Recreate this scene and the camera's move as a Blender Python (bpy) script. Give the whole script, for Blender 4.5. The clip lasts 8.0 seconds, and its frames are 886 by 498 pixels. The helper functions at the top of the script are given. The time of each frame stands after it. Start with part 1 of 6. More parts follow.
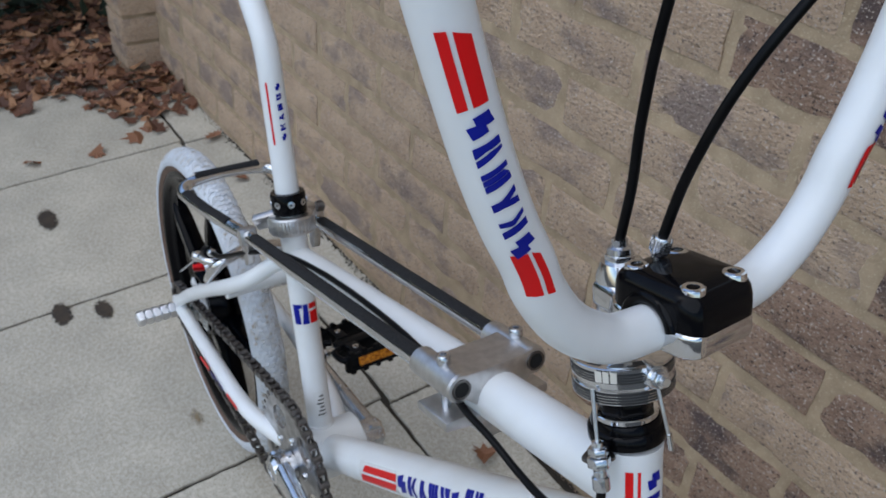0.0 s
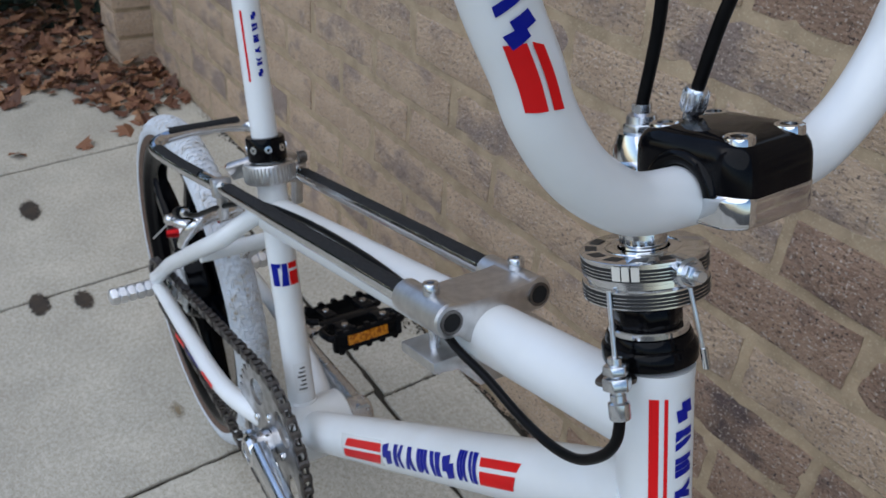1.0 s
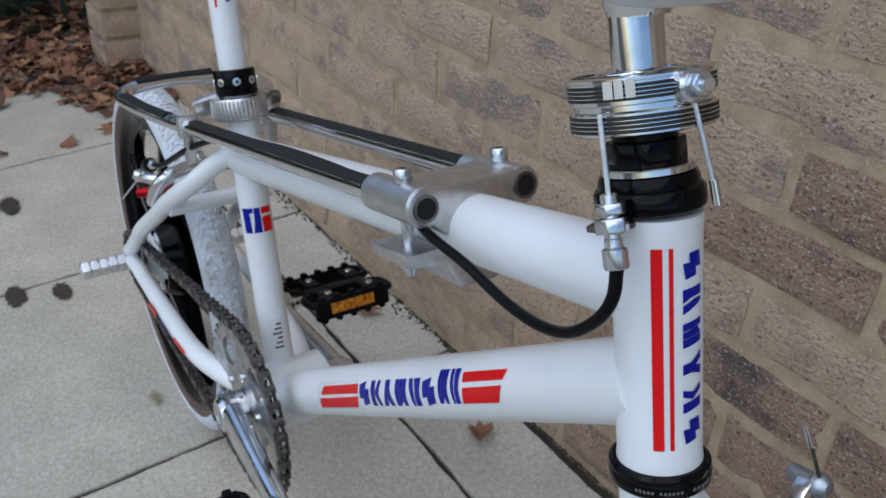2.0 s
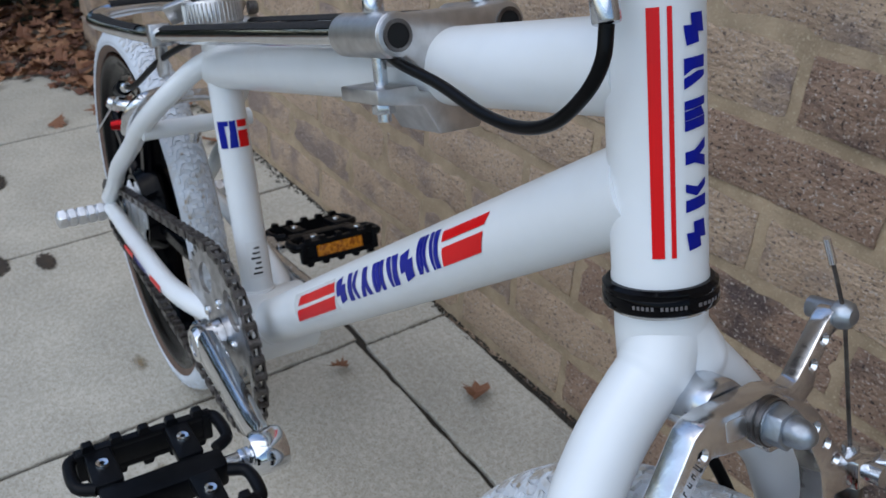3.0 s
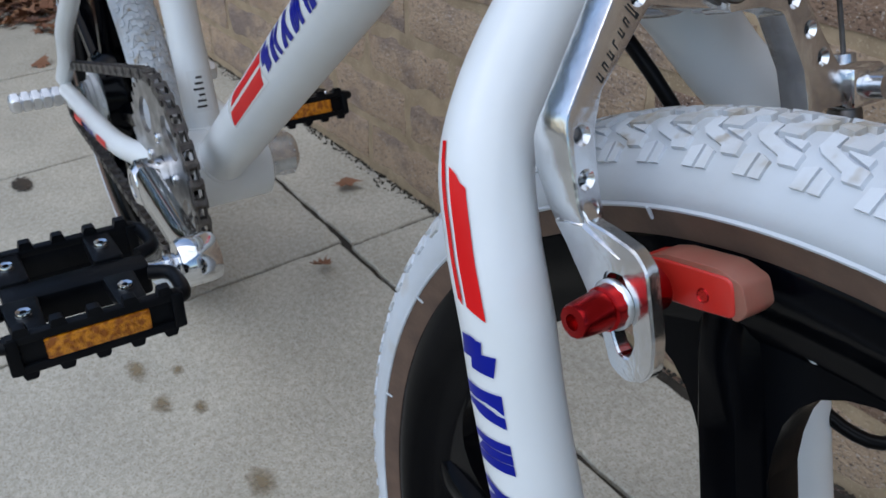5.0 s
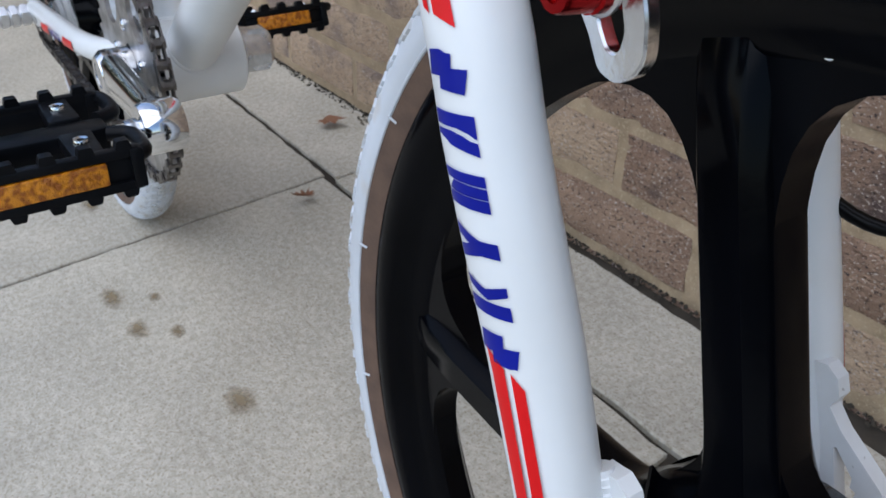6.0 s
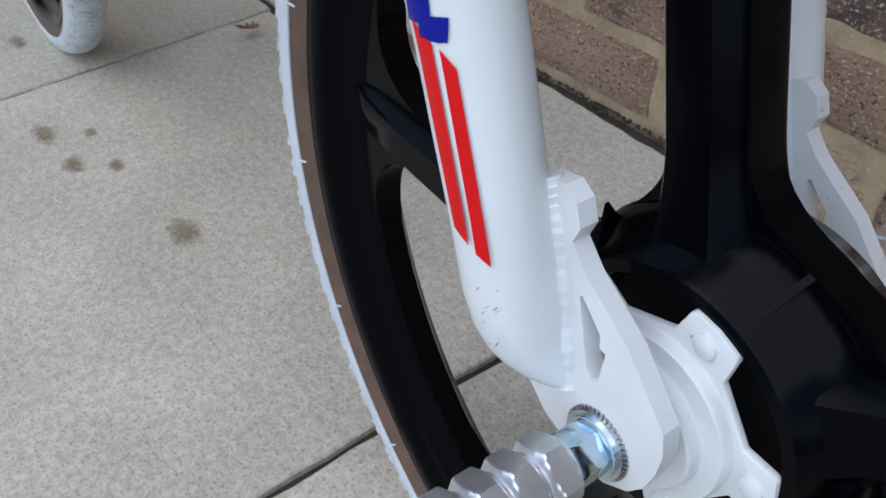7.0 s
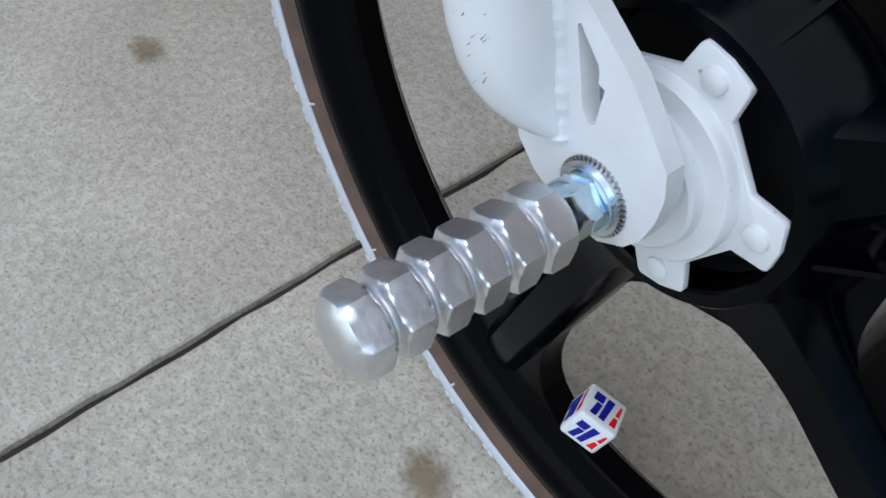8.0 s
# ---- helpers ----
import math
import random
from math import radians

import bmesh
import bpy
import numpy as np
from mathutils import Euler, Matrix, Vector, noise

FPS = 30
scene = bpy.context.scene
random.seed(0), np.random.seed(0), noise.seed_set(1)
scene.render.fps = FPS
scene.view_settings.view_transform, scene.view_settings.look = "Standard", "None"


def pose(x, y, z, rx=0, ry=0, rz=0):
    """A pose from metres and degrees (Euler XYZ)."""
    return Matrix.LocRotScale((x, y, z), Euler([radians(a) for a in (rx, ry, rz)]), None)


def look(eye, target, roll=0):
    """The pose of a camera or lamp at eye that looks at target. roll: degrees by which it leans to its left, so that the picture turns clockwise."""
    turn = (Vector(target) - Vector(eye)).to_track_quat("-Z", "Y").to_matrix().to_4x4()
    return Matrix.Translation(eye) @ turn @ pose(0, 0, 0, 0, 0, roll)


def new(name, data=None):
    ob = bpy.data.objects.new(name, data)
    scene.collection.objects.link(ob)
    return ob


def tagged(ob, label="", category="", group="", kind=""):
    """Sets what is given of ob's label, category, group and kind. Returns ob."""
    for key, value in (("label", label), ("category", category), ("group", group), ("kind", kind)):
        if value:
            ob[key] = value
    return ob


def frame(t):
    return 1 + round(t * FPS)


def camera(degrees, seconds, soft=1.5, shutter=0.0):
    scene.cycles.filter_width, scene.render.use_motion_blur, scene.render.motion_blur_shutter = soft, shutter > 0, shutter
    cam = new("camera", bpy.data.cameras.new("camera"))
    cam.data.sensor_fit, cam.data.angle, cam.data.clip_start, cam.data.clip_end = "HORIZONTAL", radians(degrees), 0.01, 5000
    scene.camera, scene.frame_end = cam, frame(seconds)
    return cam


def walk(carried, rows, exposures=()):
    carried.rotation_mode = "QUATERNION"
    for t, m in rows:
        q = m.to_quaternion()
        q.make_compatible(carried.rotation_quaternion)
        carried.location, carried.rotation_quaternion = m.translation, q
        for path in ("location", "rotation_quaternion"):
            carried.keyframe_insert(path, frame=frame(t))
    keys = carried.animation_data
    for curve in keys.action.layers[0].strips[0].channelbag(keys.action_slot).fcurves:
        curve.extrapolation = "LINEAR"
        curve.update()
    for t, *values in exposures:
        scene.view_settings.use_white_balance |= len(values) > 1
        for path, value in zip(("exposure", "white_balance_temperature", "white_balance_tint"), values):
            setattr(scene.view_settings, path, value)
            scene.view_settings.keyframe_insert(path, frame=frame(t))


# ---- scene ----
cam = camera(54.72, 8.0)
cam.data.dof.use_dof, cam.data.dof.focus_distance, cam.data.dof.aperture_fstop = True, 0.26, 50.0
# seconds, place, pitch, heading, lean
ROWS = [
    (0.0, 0.0459, -0.2761, 0.9609, -34.12, 54.40, 5.25),
    (0.5, 0.0324, -0.2580, 0.9171, -34.17, 54.79, 5.24),
    (1.0, 0.0291, -0.2452, 0.8642, -32.38, 54.98, 5.10),
    (1.2, 0.0284, -0.2410, 0.8536, -32.09, 54.66, 4.93),
    (2.3, 0.0362, -0.2234, 0.7459, -29.98, 55.42, 3.90),
    (2.5, 0.0373, -0.2233, 0.7298, -29.81, 55.40, 3.86),
    (3.0, 0.0466, -0.2135, 0.6871, -29.28, 55.49, 3.51),
    (3.5, 0.0659, -0.1862, 0.6469, -29.02, 55.69, 2.87),
    (4.0, 0.0642, -0.1671, 0.6049, -29.15, 56.07, 1.85),
    (4.5, 0.0685, -0.1738, 0.5743, -29.45, 56.80, 1.07),
    (4.7, 0.0711, -0.1751, 0.5651, -29.63, 57.02, 0.80),
    (5.8, 0.0831, -0.1768, 0.4952, -30.68, 56.75, 0.43),
    (6.0, 0.0860, -0.1756, 0.4795, -30.87, 56.42, 0.53),
    (6.5, 0.0884, -0.1700, 0.4492, -34.84, 54.76, 0.92),
    (7.0, 0.0899, -0.1655, 0.4225, -38.83, 53.50, 1.43),
    (7.5, 0.0910, -0.1669, 0.4014, -44.74, 52.25, 1.95),
    (8.0, 0.0925, -0.1673, 0.3894, -48.46, 51.21, 2.34),
]
walk(cam, [(t, pose(x, y, z, 90 + pitch, 0, heading) @ pose(0, 0, 0, 0, 0, lean)) for t, x, y, z, pitch, heading, lean in ROWS],
     [(0.0, 0.10, 6000, 8), (3.0, 0.10, 5900, 8), (4.5, 0.0, 5900, 7), (6.0, 0.41, 6100, 10), (8.0, 0.27, 6000, 8)])
# ---- end walk ----
# ---- light ----
world = bpy.data.worlds.new("sky")
scene.world = world
world.use_nodes = True
SUN_ELEV, SUN_ROT = 52.0, 210.0
wn = world.node_tree.nodes
sky = wn.new("ShaderNodeTexSky")
sky.sky_type, sky.sun_disc = "NISHITA", False
sky.sun_elevation, sky.sun_rotation = radians(SUN_ELEV), radians(SUN_ROT)
sky.air_density, sky.dust_density, sky.ozone_density = 1.0, 1.0, 1.0
wn["Background"].inputs["Strength"].default_value = 0.15
world.node_tree.links.new(sky.outputs["Color"], wn["Background"].inputs["Color"])
sun_data = bpy.data.lights.new("sun", "SUN")
sun_data.energy, sun_data.angle, sun_data.color = 1.6, radians(80), (1.0, 0.97, 0.93)
sun = new("sun", sun_data)
sun.matrix_world = look((0.9, -1.6, 2.6), (0, 0, 0))

# ---- materials ----
def material(name, base, rough=0.5, metal=0.0, second=None, scale=20.0, detail=4.0, bump=0.0, bump_scale=200.0,
             coat=0.0, contrast=(0.35, 0.65), rough_var=0.0, by_object=0.0, speck=None, alpha_trans=0.0, spec=0.5, ior=1.5, blotch=0.0):
    """A node material: base colour mixed with a second by noise, fine relief, roughness that varies."""
    m = bpy.data.materials.new(name)
    m.use_nodes = True
    nt = m.node_tree
    b = nt.nodes["Principled BSDF"]
    b.inputs["Roughness"].default_value = rough
    b.inputs["Metallic"].default_value = metal
    b.inputs["Specular IOR Level"].default_value = spec
    b.inputs["IOR"].default_value = ior
    b.inputs["Coat Weight"].default_value = coat
    b.inputs["Coat Roughness"].default_value = 0.06
    b.inputs["Transmission Weight"].default_value = alpha_trans
    co = nt.nodes.new("ShaderNodeTexCoord")
    col = None
    if second is not None:
        n1 = nt.nodes.new("ShaderNodeTexNoise")
        n1.inputs["Scale"].default_value, n1.inputs["Detail"].default_value = scale, detail
        nt.links.new(co.outputs["Object"], n1.inputs["Vector"])
        r1 = nt.nodes.new("ShaderNodeMapRange")
        r1.inputs["From Min"].default_value, r1.inputs["From Max"].default_value = contrast
        nt.links.new(n1.outputs["Fac"], r1.inputs["Value"])
        mx = nt.nodes.new("ShaderNodeMix")
        mx.data_type = "RGBA"
        mx.inputs["A"].default_value, mx.inputs["B"].default_value = (*base, 1), (*second, 1)
        nt.links.new(r1.outputs["Result"], mx.inputs["Factor"])
        col = mx.outputs["Result"]
        if rough_var:
            r2 = nt.nodes.new("ShaderNodeMapRange")
            r2.inputs["To Min"].default_value, r2.inputs["To Max"].default_value = rough - rough_var, rough + rough_var
            nt.links.new(n1.outputs["Fac"], r2.inputs["Value"])
            nt.links.new(r2.outputs["Result"], b.inputs["Roughness"])
    if speck is not None:
        colour, s_scale, lo, hi = speck
        n2 = nt.nodes.new("ShaderNodeTexNoise")
        n2.inputs["Scale"].default_value, n2.inputs["Detail"].default_value = s_scale, 2.0
        nt.links.new(co.outputs["Object"], n2.inputs["Vector"])
        r3 = nt.nodes.new("ShaderNodeMapRange")
        r3.inputs["From Min"].default_value, r3.inputs["From Max"].default_value = lo, hi
        nt.links.new(n2.outputs["Fac"], r3.inputs["Value"])
        mx2 = nt.nodes.new("ShaderNodeMix")
        mx2.data_type = "RGBA"
        mx2.inputs["B"].default_value = (*colour, 1)
        nt.links.new(r3.outputs["Result"], mx2.inputs["Factor"])
        if col is None:
            mx2.inputs["A"].default_value = (*base, 1)
        else:
            nt.links.new(col, mx2.inputs["A"])
        col = mx2.outputs["Result"]
    if blotch:
        n4 = nt.nodes.new("ShaderNodeTexNoise")
        n4.inputs["Scale"].default_value, n4.inputs["Detail"].default_value = 9.0, 3.0
        nt.links.new(co.outputs["Object"], n4.inputs["Vector"])
        r5 = nt.nodes.new("ShaderNodeMapRange")
        r5.inputs["From Min"].default_value, r5.inputs["From Max"].default_value = 0.3, 0.7
        r5.inputs["To Min"].default_value, r5.inputs["To Max"].default_value = 1 - blotch, 1 + blotch
        nt.links.new(n4.outputs["Fac"], r5.inputs["Value"])
        h5 = nt.nodes.new("ShaderNodeHueSaturation")
        nt.links.new(r5.outputs["Result"], h5.inputs["Value"])
        nt.links.new(col, h5.inputs["Color"])
        col = h5.outputs["Color"]
    if by_object:
        oi = nt.nodes.new("ShaderNodeObjectInfo")
        hs = nt.nodes.new("ShaderNodeHueSaturation")
        r4 = nt.nodes.new("ShaderNodeMapRange")
        r4.inputs["To Min"].default_value, r4.inputs["To Max"].default_value = 1 - by_object, 1 + by_object
        nt.links.new(oi.outputs["Random"], r4.inputs["Value"])
        nt.links.new(r4.outputs["Result"], hs.inputs["Value"])
        nt.links.new(col, hs.inputs["Color"])
        col = hs.outputs["Color"]
    if col is None:
        b.inputs["Base Color"].default_value = (*base, 1)
    else:
        nt.links.new(col, b.inputs["Base Color"])
    if bump:
        n3 = nt.nodes.new("ShaderNodeTexNoise")
        n3.inputs["Scale"].default_value, n3.inputs["Detail"].default_value = bump_scale, 5.0
        nt.links.new(co.outputs["Object"], n3.inputs["Vector"])
        bp = nt.nodes.new("ShaderNodeBump")
        bp.inputs["Strength"].default_value, bp.inputs["Distance"].default_value = bump, 0.002
        nt.links.new(n3.outputs["Fac"], bp.inputs["Height"])
        nt.links.new(bp.outputs["Normal"], b.inputs["Normal"])
    return m


white_paint = material("white_paint", (0.725, 0.75, 0.762), 0.34, second=(0.69, 0.712, 0.715), scale=30, coat=0.25, bump=0.02, bump_scale=60)
raw_white = material("worn_white_paint", (0.715, 0.738, 0.752), 0.40, second=(0.66, 0.674, 0.68), scale=60, bump=0.12, bump_scale=140, speck=((0.36, 0.35, 0.34), 260.0, 0.74, 0.80))
red_decal = material("red_decal", (0.64, 0.006, 0.008), 0.30, second=(0.58, 0.005, 0.007), scale=40, spec=0.22)
blue_decal = material("blue_decal", (0.004, 0.010, 0.26), 0.30, second=(0.003, 0.008, 0.22), scale=40, spec=0.20)
clear_film = material("decal_ground", (0.735, 0.755, 0.760), 0.26, second=(0.70, 0.72, 0.715), scale=30, coat=0.6)
chrome = material("chrome", (0.78, 0.79, 0.80), 0.10, 1.0, second=(0.66, 0.67, 0.69), scale=60, rough_var=0.06, bump=0.02, bump_scale=90)
alloy = material("polished_alloy", (0.76, 0.78, 0.80), 0.34, 1.0, second=(0.62, 0.63, 0.65), scale=110, rough_var=0.14, bump=0.16, bump_scale=260)
steel_grey = material("greasy_steel", (0.52, 0.52, 0.53), 0.34, 1.0, second=(0.32, 0.315, 0.31), scale=90, rough_var=0.12)
raw_alloy = material("machined_alloy", (0.62, 0.61, 0.60), 0.38, 1.0, second=(0.50, 0.49, 0.48), scale=120, rough_var=0.1, bump=0.08, bump_scale=400)
zinc = material("zinc_plate", (0.70, 0.73, 0.77), 0.24, 1.0, second=(0.52, 0.54, 0.58), scale=150, rough_var=0.10)
dull_zinc = material("dull_zinc", (0.42, 0.46, 0.50), 0.42, 1.0, second=(0.30, 0.32, 0.35), scale=140, rough_var=0.12, bump=0.15, bump_scale=300)
blue_zinc = material("blue_zinc", (0.62, 0.74, 0.81), 0.13, 1.0, second=(0.48, 0.60, 0.68), scale=150, rough_var=0.06)
brushed = material("brushed_alloy", (0.82, 0.83, 0.85), 0.36, 1.0, second=(0.72, 0.73, 0.755), scale=160, detail=8.0, rough_var=0.06, bump=0.10, bump_scale=240)
dirty_tread = material("dirty_white_rubber", (0.56, 0.585, 0.615), 0.7, second=(0.40, 0.36, 0.295), scale=85, detail=6.0, contrast=(0.46, 0.64), bump=0.25, bump_scale=300)
dark_steel = material("dark_steel", (0.20, 0.19, 0.18), 0.40, 1.0, second=(0.10, 0.09, 0.085), scale=120, rough_var=0.1)
satin_alloy = material("satin_alloy", (0.78, 0.79, 0.80), 0.20, 1.0, second=(0.60, 0.60, 0.61), scale=90, rough_var=0.12, bump=0.16, bump_scale=150)
gloss_black = material("gloss_black", (0.002, 0.002, 0.0025), 0.10, second=(0.004, 0.004, 0.005), scale=50, spec=0.11)
black_plastic = material("black_plastic", (0.0025, 0.003, 0.004), 0.34, second=(0.006, 0.0065, 0.008), scale=35, bump=0.10, bump_scale=160, rough_var=0.08, spec=0.10)
nylon_black = material("black_nylon", (0.0004, 0.0006, 0.0013), 0.17, second=(0.0009, 0.0013, 0.0025), scale=18, bump=0.16, bump_scale=38, rough_var=0.06, spec=0.30, ior=1.22)
# flat black painted into hollows in place of their shade
shade_black = material("hollow_shade_black", (0.004, 0.004, 0.004), 0.9)
grip_tape = material("grip_tape", (0.006, 0.006, 0.007), 0.95, second=(0.028, 0.028, 0.029), scale=900, contrast=(0.5, 0.75), bump=0.8, bump_scale=900)
white_rubber = material("white_rubber", (0.57, 0.61, 0.66), 0.58, second=(0.50, 0.53, 0.565), scale=25, bump=0.06, bump_scale=300,
                        speck=((0.48, 0.43, 0.36), 30.0, 0.62, 0.80))
worn_rubber = material("worn_white_rubber", (0.60, 0.635, 0.68), 0.66, second=(0.47, 0.47, 0.46), scale=55, contrast=(0.46, 0.70), bump=0.25, bump_scale=300, speck=((0.34, 0.29, 0.22), 110.0, 0.60, 0.74))
tan_wall = material("tan_rubber", (0.120, 0.073, 0.050), 0.6, second=(0.082, 0.050, 0.036), scale=80, bump=0.12, bump_scale=500)
red_anodised = material("red_anodised", (0.36, 0.008, 0.010), 0.20, 0.9, second=(0.28, 0.006, 0.008), scale=80)
red_pad = material("red_rubber", (0.62, 0.020, 0.012), 0.30, second=(0.52, 0.03, 0.02), scale=60, alpha_trans=0.15)
amber_pad = material("amber_rubber", (0.66, 0.42, 0.31), 0.32, second=(0.58, 0.30, 0.21), scale=60, alpha_trans=0.72, ior=1.38)
amber = material("amber_reflector", (0.60, 0.22, 0.008), 0.18, second=(0.28, 0.08, 0.004), scale=260, detail=1, contrast=(0.4, 0.6), bump=0.7, bump_scale=350)
cable_black = material("cable_housing", (0.002, 0.002, 0.0025), 0.30, second=(0.004, 0.004, 0.0045), scale=90, spec=0.12)
ink_grey = material("grey_print", (0.11, 0.10, 0.10), 0.5)
ink_pale = material("pale_print", (0.60, 0.58, 0.52), 0.5)
ink_black = material("black_print", (0.012, 0.012, 0.012), 0.5)
mortar = material("mortar", (0.40, 0.305, 0.198), 0.95, second=(0.275, 0.208, 0.132), scale=34, bump=0.6, bump_scale=300, speck=((0.46, 0.38, 0.26), 420.0, 0.58, 0.72))
slab_mat = material("concrete_slab", (0.490, 0.462, 0.392), 0.9, second=(0.370, 0.342, 0.278), scale=150, detail=11.0, bump=0.5, bump_scale=420, by_object=0.06,
                    contrast=(0.34, 0.66), speck=((0.27, 0.235, 0.175), 380.0, 0.52, 0.72), blotch=0.11)
ground_mat = material("joint_dirt", (0.0488, 0.0403, 0.0292), 0.98, second=(0.0292, 0.0247, 0.0182), scale=40, bump=0.5, bump_scale=200)
stain_mat = material("oily_stain", (0.27, 0.205, 0.115), 0.85, second=(0.21, 0.155, 0.085), scale=60, bump=0.2, bump_scale=200)

def faded(mat, lo, hi, most):
    """The stain thins out to nothing towards an uneven rim."""
    nt = mat.node_tree
    co, ln, ns, ad, mr = [nt.nodes.new("ShaderNode" + k) for k in ("TexCoord", "VectorMath", "TexNoise", "Math", "MapRange")]
    sub = nt.nodes.new("ShaderNodeVectorMath")
    sub.operation, ln.operation, ad.operation = "SUBTRACT", "LENGTH", "MULTIPLY_ADD"
    sub.inputs[1].default_value = (0.5, 0.5, 0.5)
    nt.links.new(co.outputs["Generated"], sub.inputs[0])
    nt.links.new(sub.outputs["Vector"], ln.inputs[0])
    ns.inputs["Scale"].default_value, ns.inputs["Detail"].default_value = 160.0, 6.0
    nt.links.new(co.outputs["Object"], ns.inputs["Vector"])
    nt.links.new(ns.outputs["Fac"], ad.inputs[0])
    ad.inputs[1].default_value = 0.55
    nt.links.new(ln.outputs["Value"], ad.inputs[2])
    mr.inputs["From Min"].default_value, mr.inputs["From Max"].default_value = lo, hi
    mr.inputs["To Min"].default_value, mr.inputs["To Max"].default_value = most, 0.0
    nt.links.new(ad.outputs["Value"], mr.inputs["Value"])
    nt.links.new(mr.outputs["Result"], nt.nodes["Principled BSDF"].inputs["Alpha"])
    return mat
dark_stain = material("dark_stain", (0.030, 0.024, 0.018), 0.8, second=(0.05, 0.035, 0.022), scale=60)
faded(stain_mat, 0.40, 0.74, 0.65)
faded(dark_stain, 0.60, 0.70, 1.0)


def brick_material(name, by_object, pale, mid, dark, spread):
    """Rough dragged clay: a warm body, burnt purple-grey patches, pits with their shade put into the colour, and pale
    grit; the tone changes from brick to brick.
    """
    m = bpy.data.materials.new(name)
    m.use_nodes = True
    nt = m.node_tree
    def node(kind, **kw):
        n = nt.nodes.new("ShaderNode" + kind)
        for k, v in kw.items():
            if k == "operation":
                n.operation = v
            else:
                n.inputs[k].default_value = v
        return n
    b = nt.nodes["Principled BSDF"]
    b.inputs["Roughness"].default_value = 0.92
    b.inputs["Specular IOR Level"].default_value = 0.25
    co = node("TexCoord")
    src = node("ObjectInfo" if by_object else "NewGeometry")
    rnd = src.outputs["Random" if by_object else "Random Per Island"]
    sc = node("Math", operation="MULTIPLY")
    sc.inputs[1].default_value = 37.0
    nt.links.new(rnd, sc.inputs[0])
    off = node("VectorMath", operation="ADD")
    nt.links.new(co.outputs["Object"], off.inputs[0])
    nt.links.new(sc.outputs[0], off.inputs[1])
    def noise(scale, detail, squash, rough=0.55):
        st = node("VectorMath", operation="MULTIPLY")
        st.inputs[1].default_value = squash
        nt.links.new(off.outputs[0], st.inputs[0])
        n = node("TexNoise", Scale=scale, Detail=detail, Roughness=rough)
        nt.links.new(st.outputs[0], n.inputs["Vector"])
        return n.outputs["Fac"]
    def ranged(value, lo, hi):
        r = nt.nodes.new("ShaderNodeMapRange")
        r.inputs["From Min"].default_value, r.inputs["From Max"].default_value = lo, hi
        nt.links.new(value, r.inputs["Value"])
        return r.outputs["Result"]
    def mixed(a, colour, fac):
        x = nt.nodes.new("ShaderNodeMix")
        x.data_type = "RGBA"
        x.inputs["B"].default_value = (*colour, 1)
        if isinstance(a, tuple):
            x.inputs["A"].default_value = (*a, 1)
        else:
            nt.links.new(a, x.inputs["A"])
        nt.links.new(fac, x.inputs["Factor"])
        return x.outputs["Result"]
    drag = noise(210.0, 7.0, (0.70, 1.0, 1.15), 0.62)
    patch = noise(13.0, 5.0, (0.8, 1.0, 1.2), 0.6)
    shift = node("Math", operation="MULTIPLY_ADD")
    shift.inputs[1].default_value = spread
    nt.links.new(rnd, shift.inputs[0])
    nt.links.new(patch, shift.inputs[2])
    colour = mixed(pale, mid, ranged(noise(20.0, 9.0, (0.8, 1.0, 1.15), 0.72), 0.40, 0.60))
    colour = mixed(colour, dark, ranged(shift.outputs[0], 0.51 + spread * 0.5, 0.65 + spread * 0.5))
    grit = noise(430.0, 3.0, (0.8, 1.0, 1.0))
    colour = mixed(colour, (0.62, 0.53, 0.45), ranged(grit, 0.59, 0.65))
    colour = mixed(colour, tuple(c * 0.62 for c in dark), ranged(noise(330.0, 4.0, (0.75, 1.0, 1.0), 0.6), 0.575, 0.65))
    # low spots of the bump get their shade painted in as a darker tone
    colour = mixed(colour, tuple(c * 0.45 for c in mid), ranged(drag, 0.40, 0.24))
    nt.links.new(colour, b.inputs["Base Color"])
    bp = node("Bump", Strength=1.0, Distance=0.009)
    nt.links.new(drag, bp.inputs["Height"])
    nt.links.new(bp.outputs["Normal"], b.inputs["Normal"])
    return m


BROWN = ((0.430, 0.294, 0.208), (0.305, 0.202, 0.145), (0.135, 0.099, 0.090), 0.15)
BUFF = ((0.600, 0.450, 0.315), (0.485, 0.354, 0.247), (0.310, 0.240, 0.203), 0.15)
brick_mats = [brick_material("brown_brick", True, *BROWN), brick_material("buff_brick", True, *BUFF)]
brick_rest_mat = brick_material("buff_brick_rest", False, *BUFF)


def leaf_material():
    m = bpy.data.materials.new("dead_leaf")
    m.use_nodes = True
    nt = m.node_tree
    b = nt.nodes["Principled BSDF"]
    b.inputs["Roughness"].default_value = 0.7
    geo = nt.nodes.new("ShaderNodeNewGeometry")
    ramp = nt.nodes.new("ShaderNodeValToRGB")
    e = ramp.color_ramp.elements
    e[0].position, e[0].color = 0.0, (0.060, 0.026, 0.016, 1)
    e[1].position, e[1].color = 1.0, (0.33, 0.175, 0.085, 1)
    ramp.color_ramp.elements.new(0.5).color = (0.17, 0.070, 0.034, 1)
    nt.links.new(geo.outputs["Random Per Island"], ramp.inputs["Fac"])
    nt.links.new(ramp.outputs["Color"], b.inputs["Base Color"])
    return m


leaf_mat = leaf_material()
hedge_mat = material("hedge_leaf", (0.012, 0.026, 0.009), 0.7, second=(0.005, 0.011, 0.004), scale=25)
twig_mat = material("twig", (0.05, 0.035, 0.022), 0.9, second=(0.03, 0.02, 0.013), scale=60)


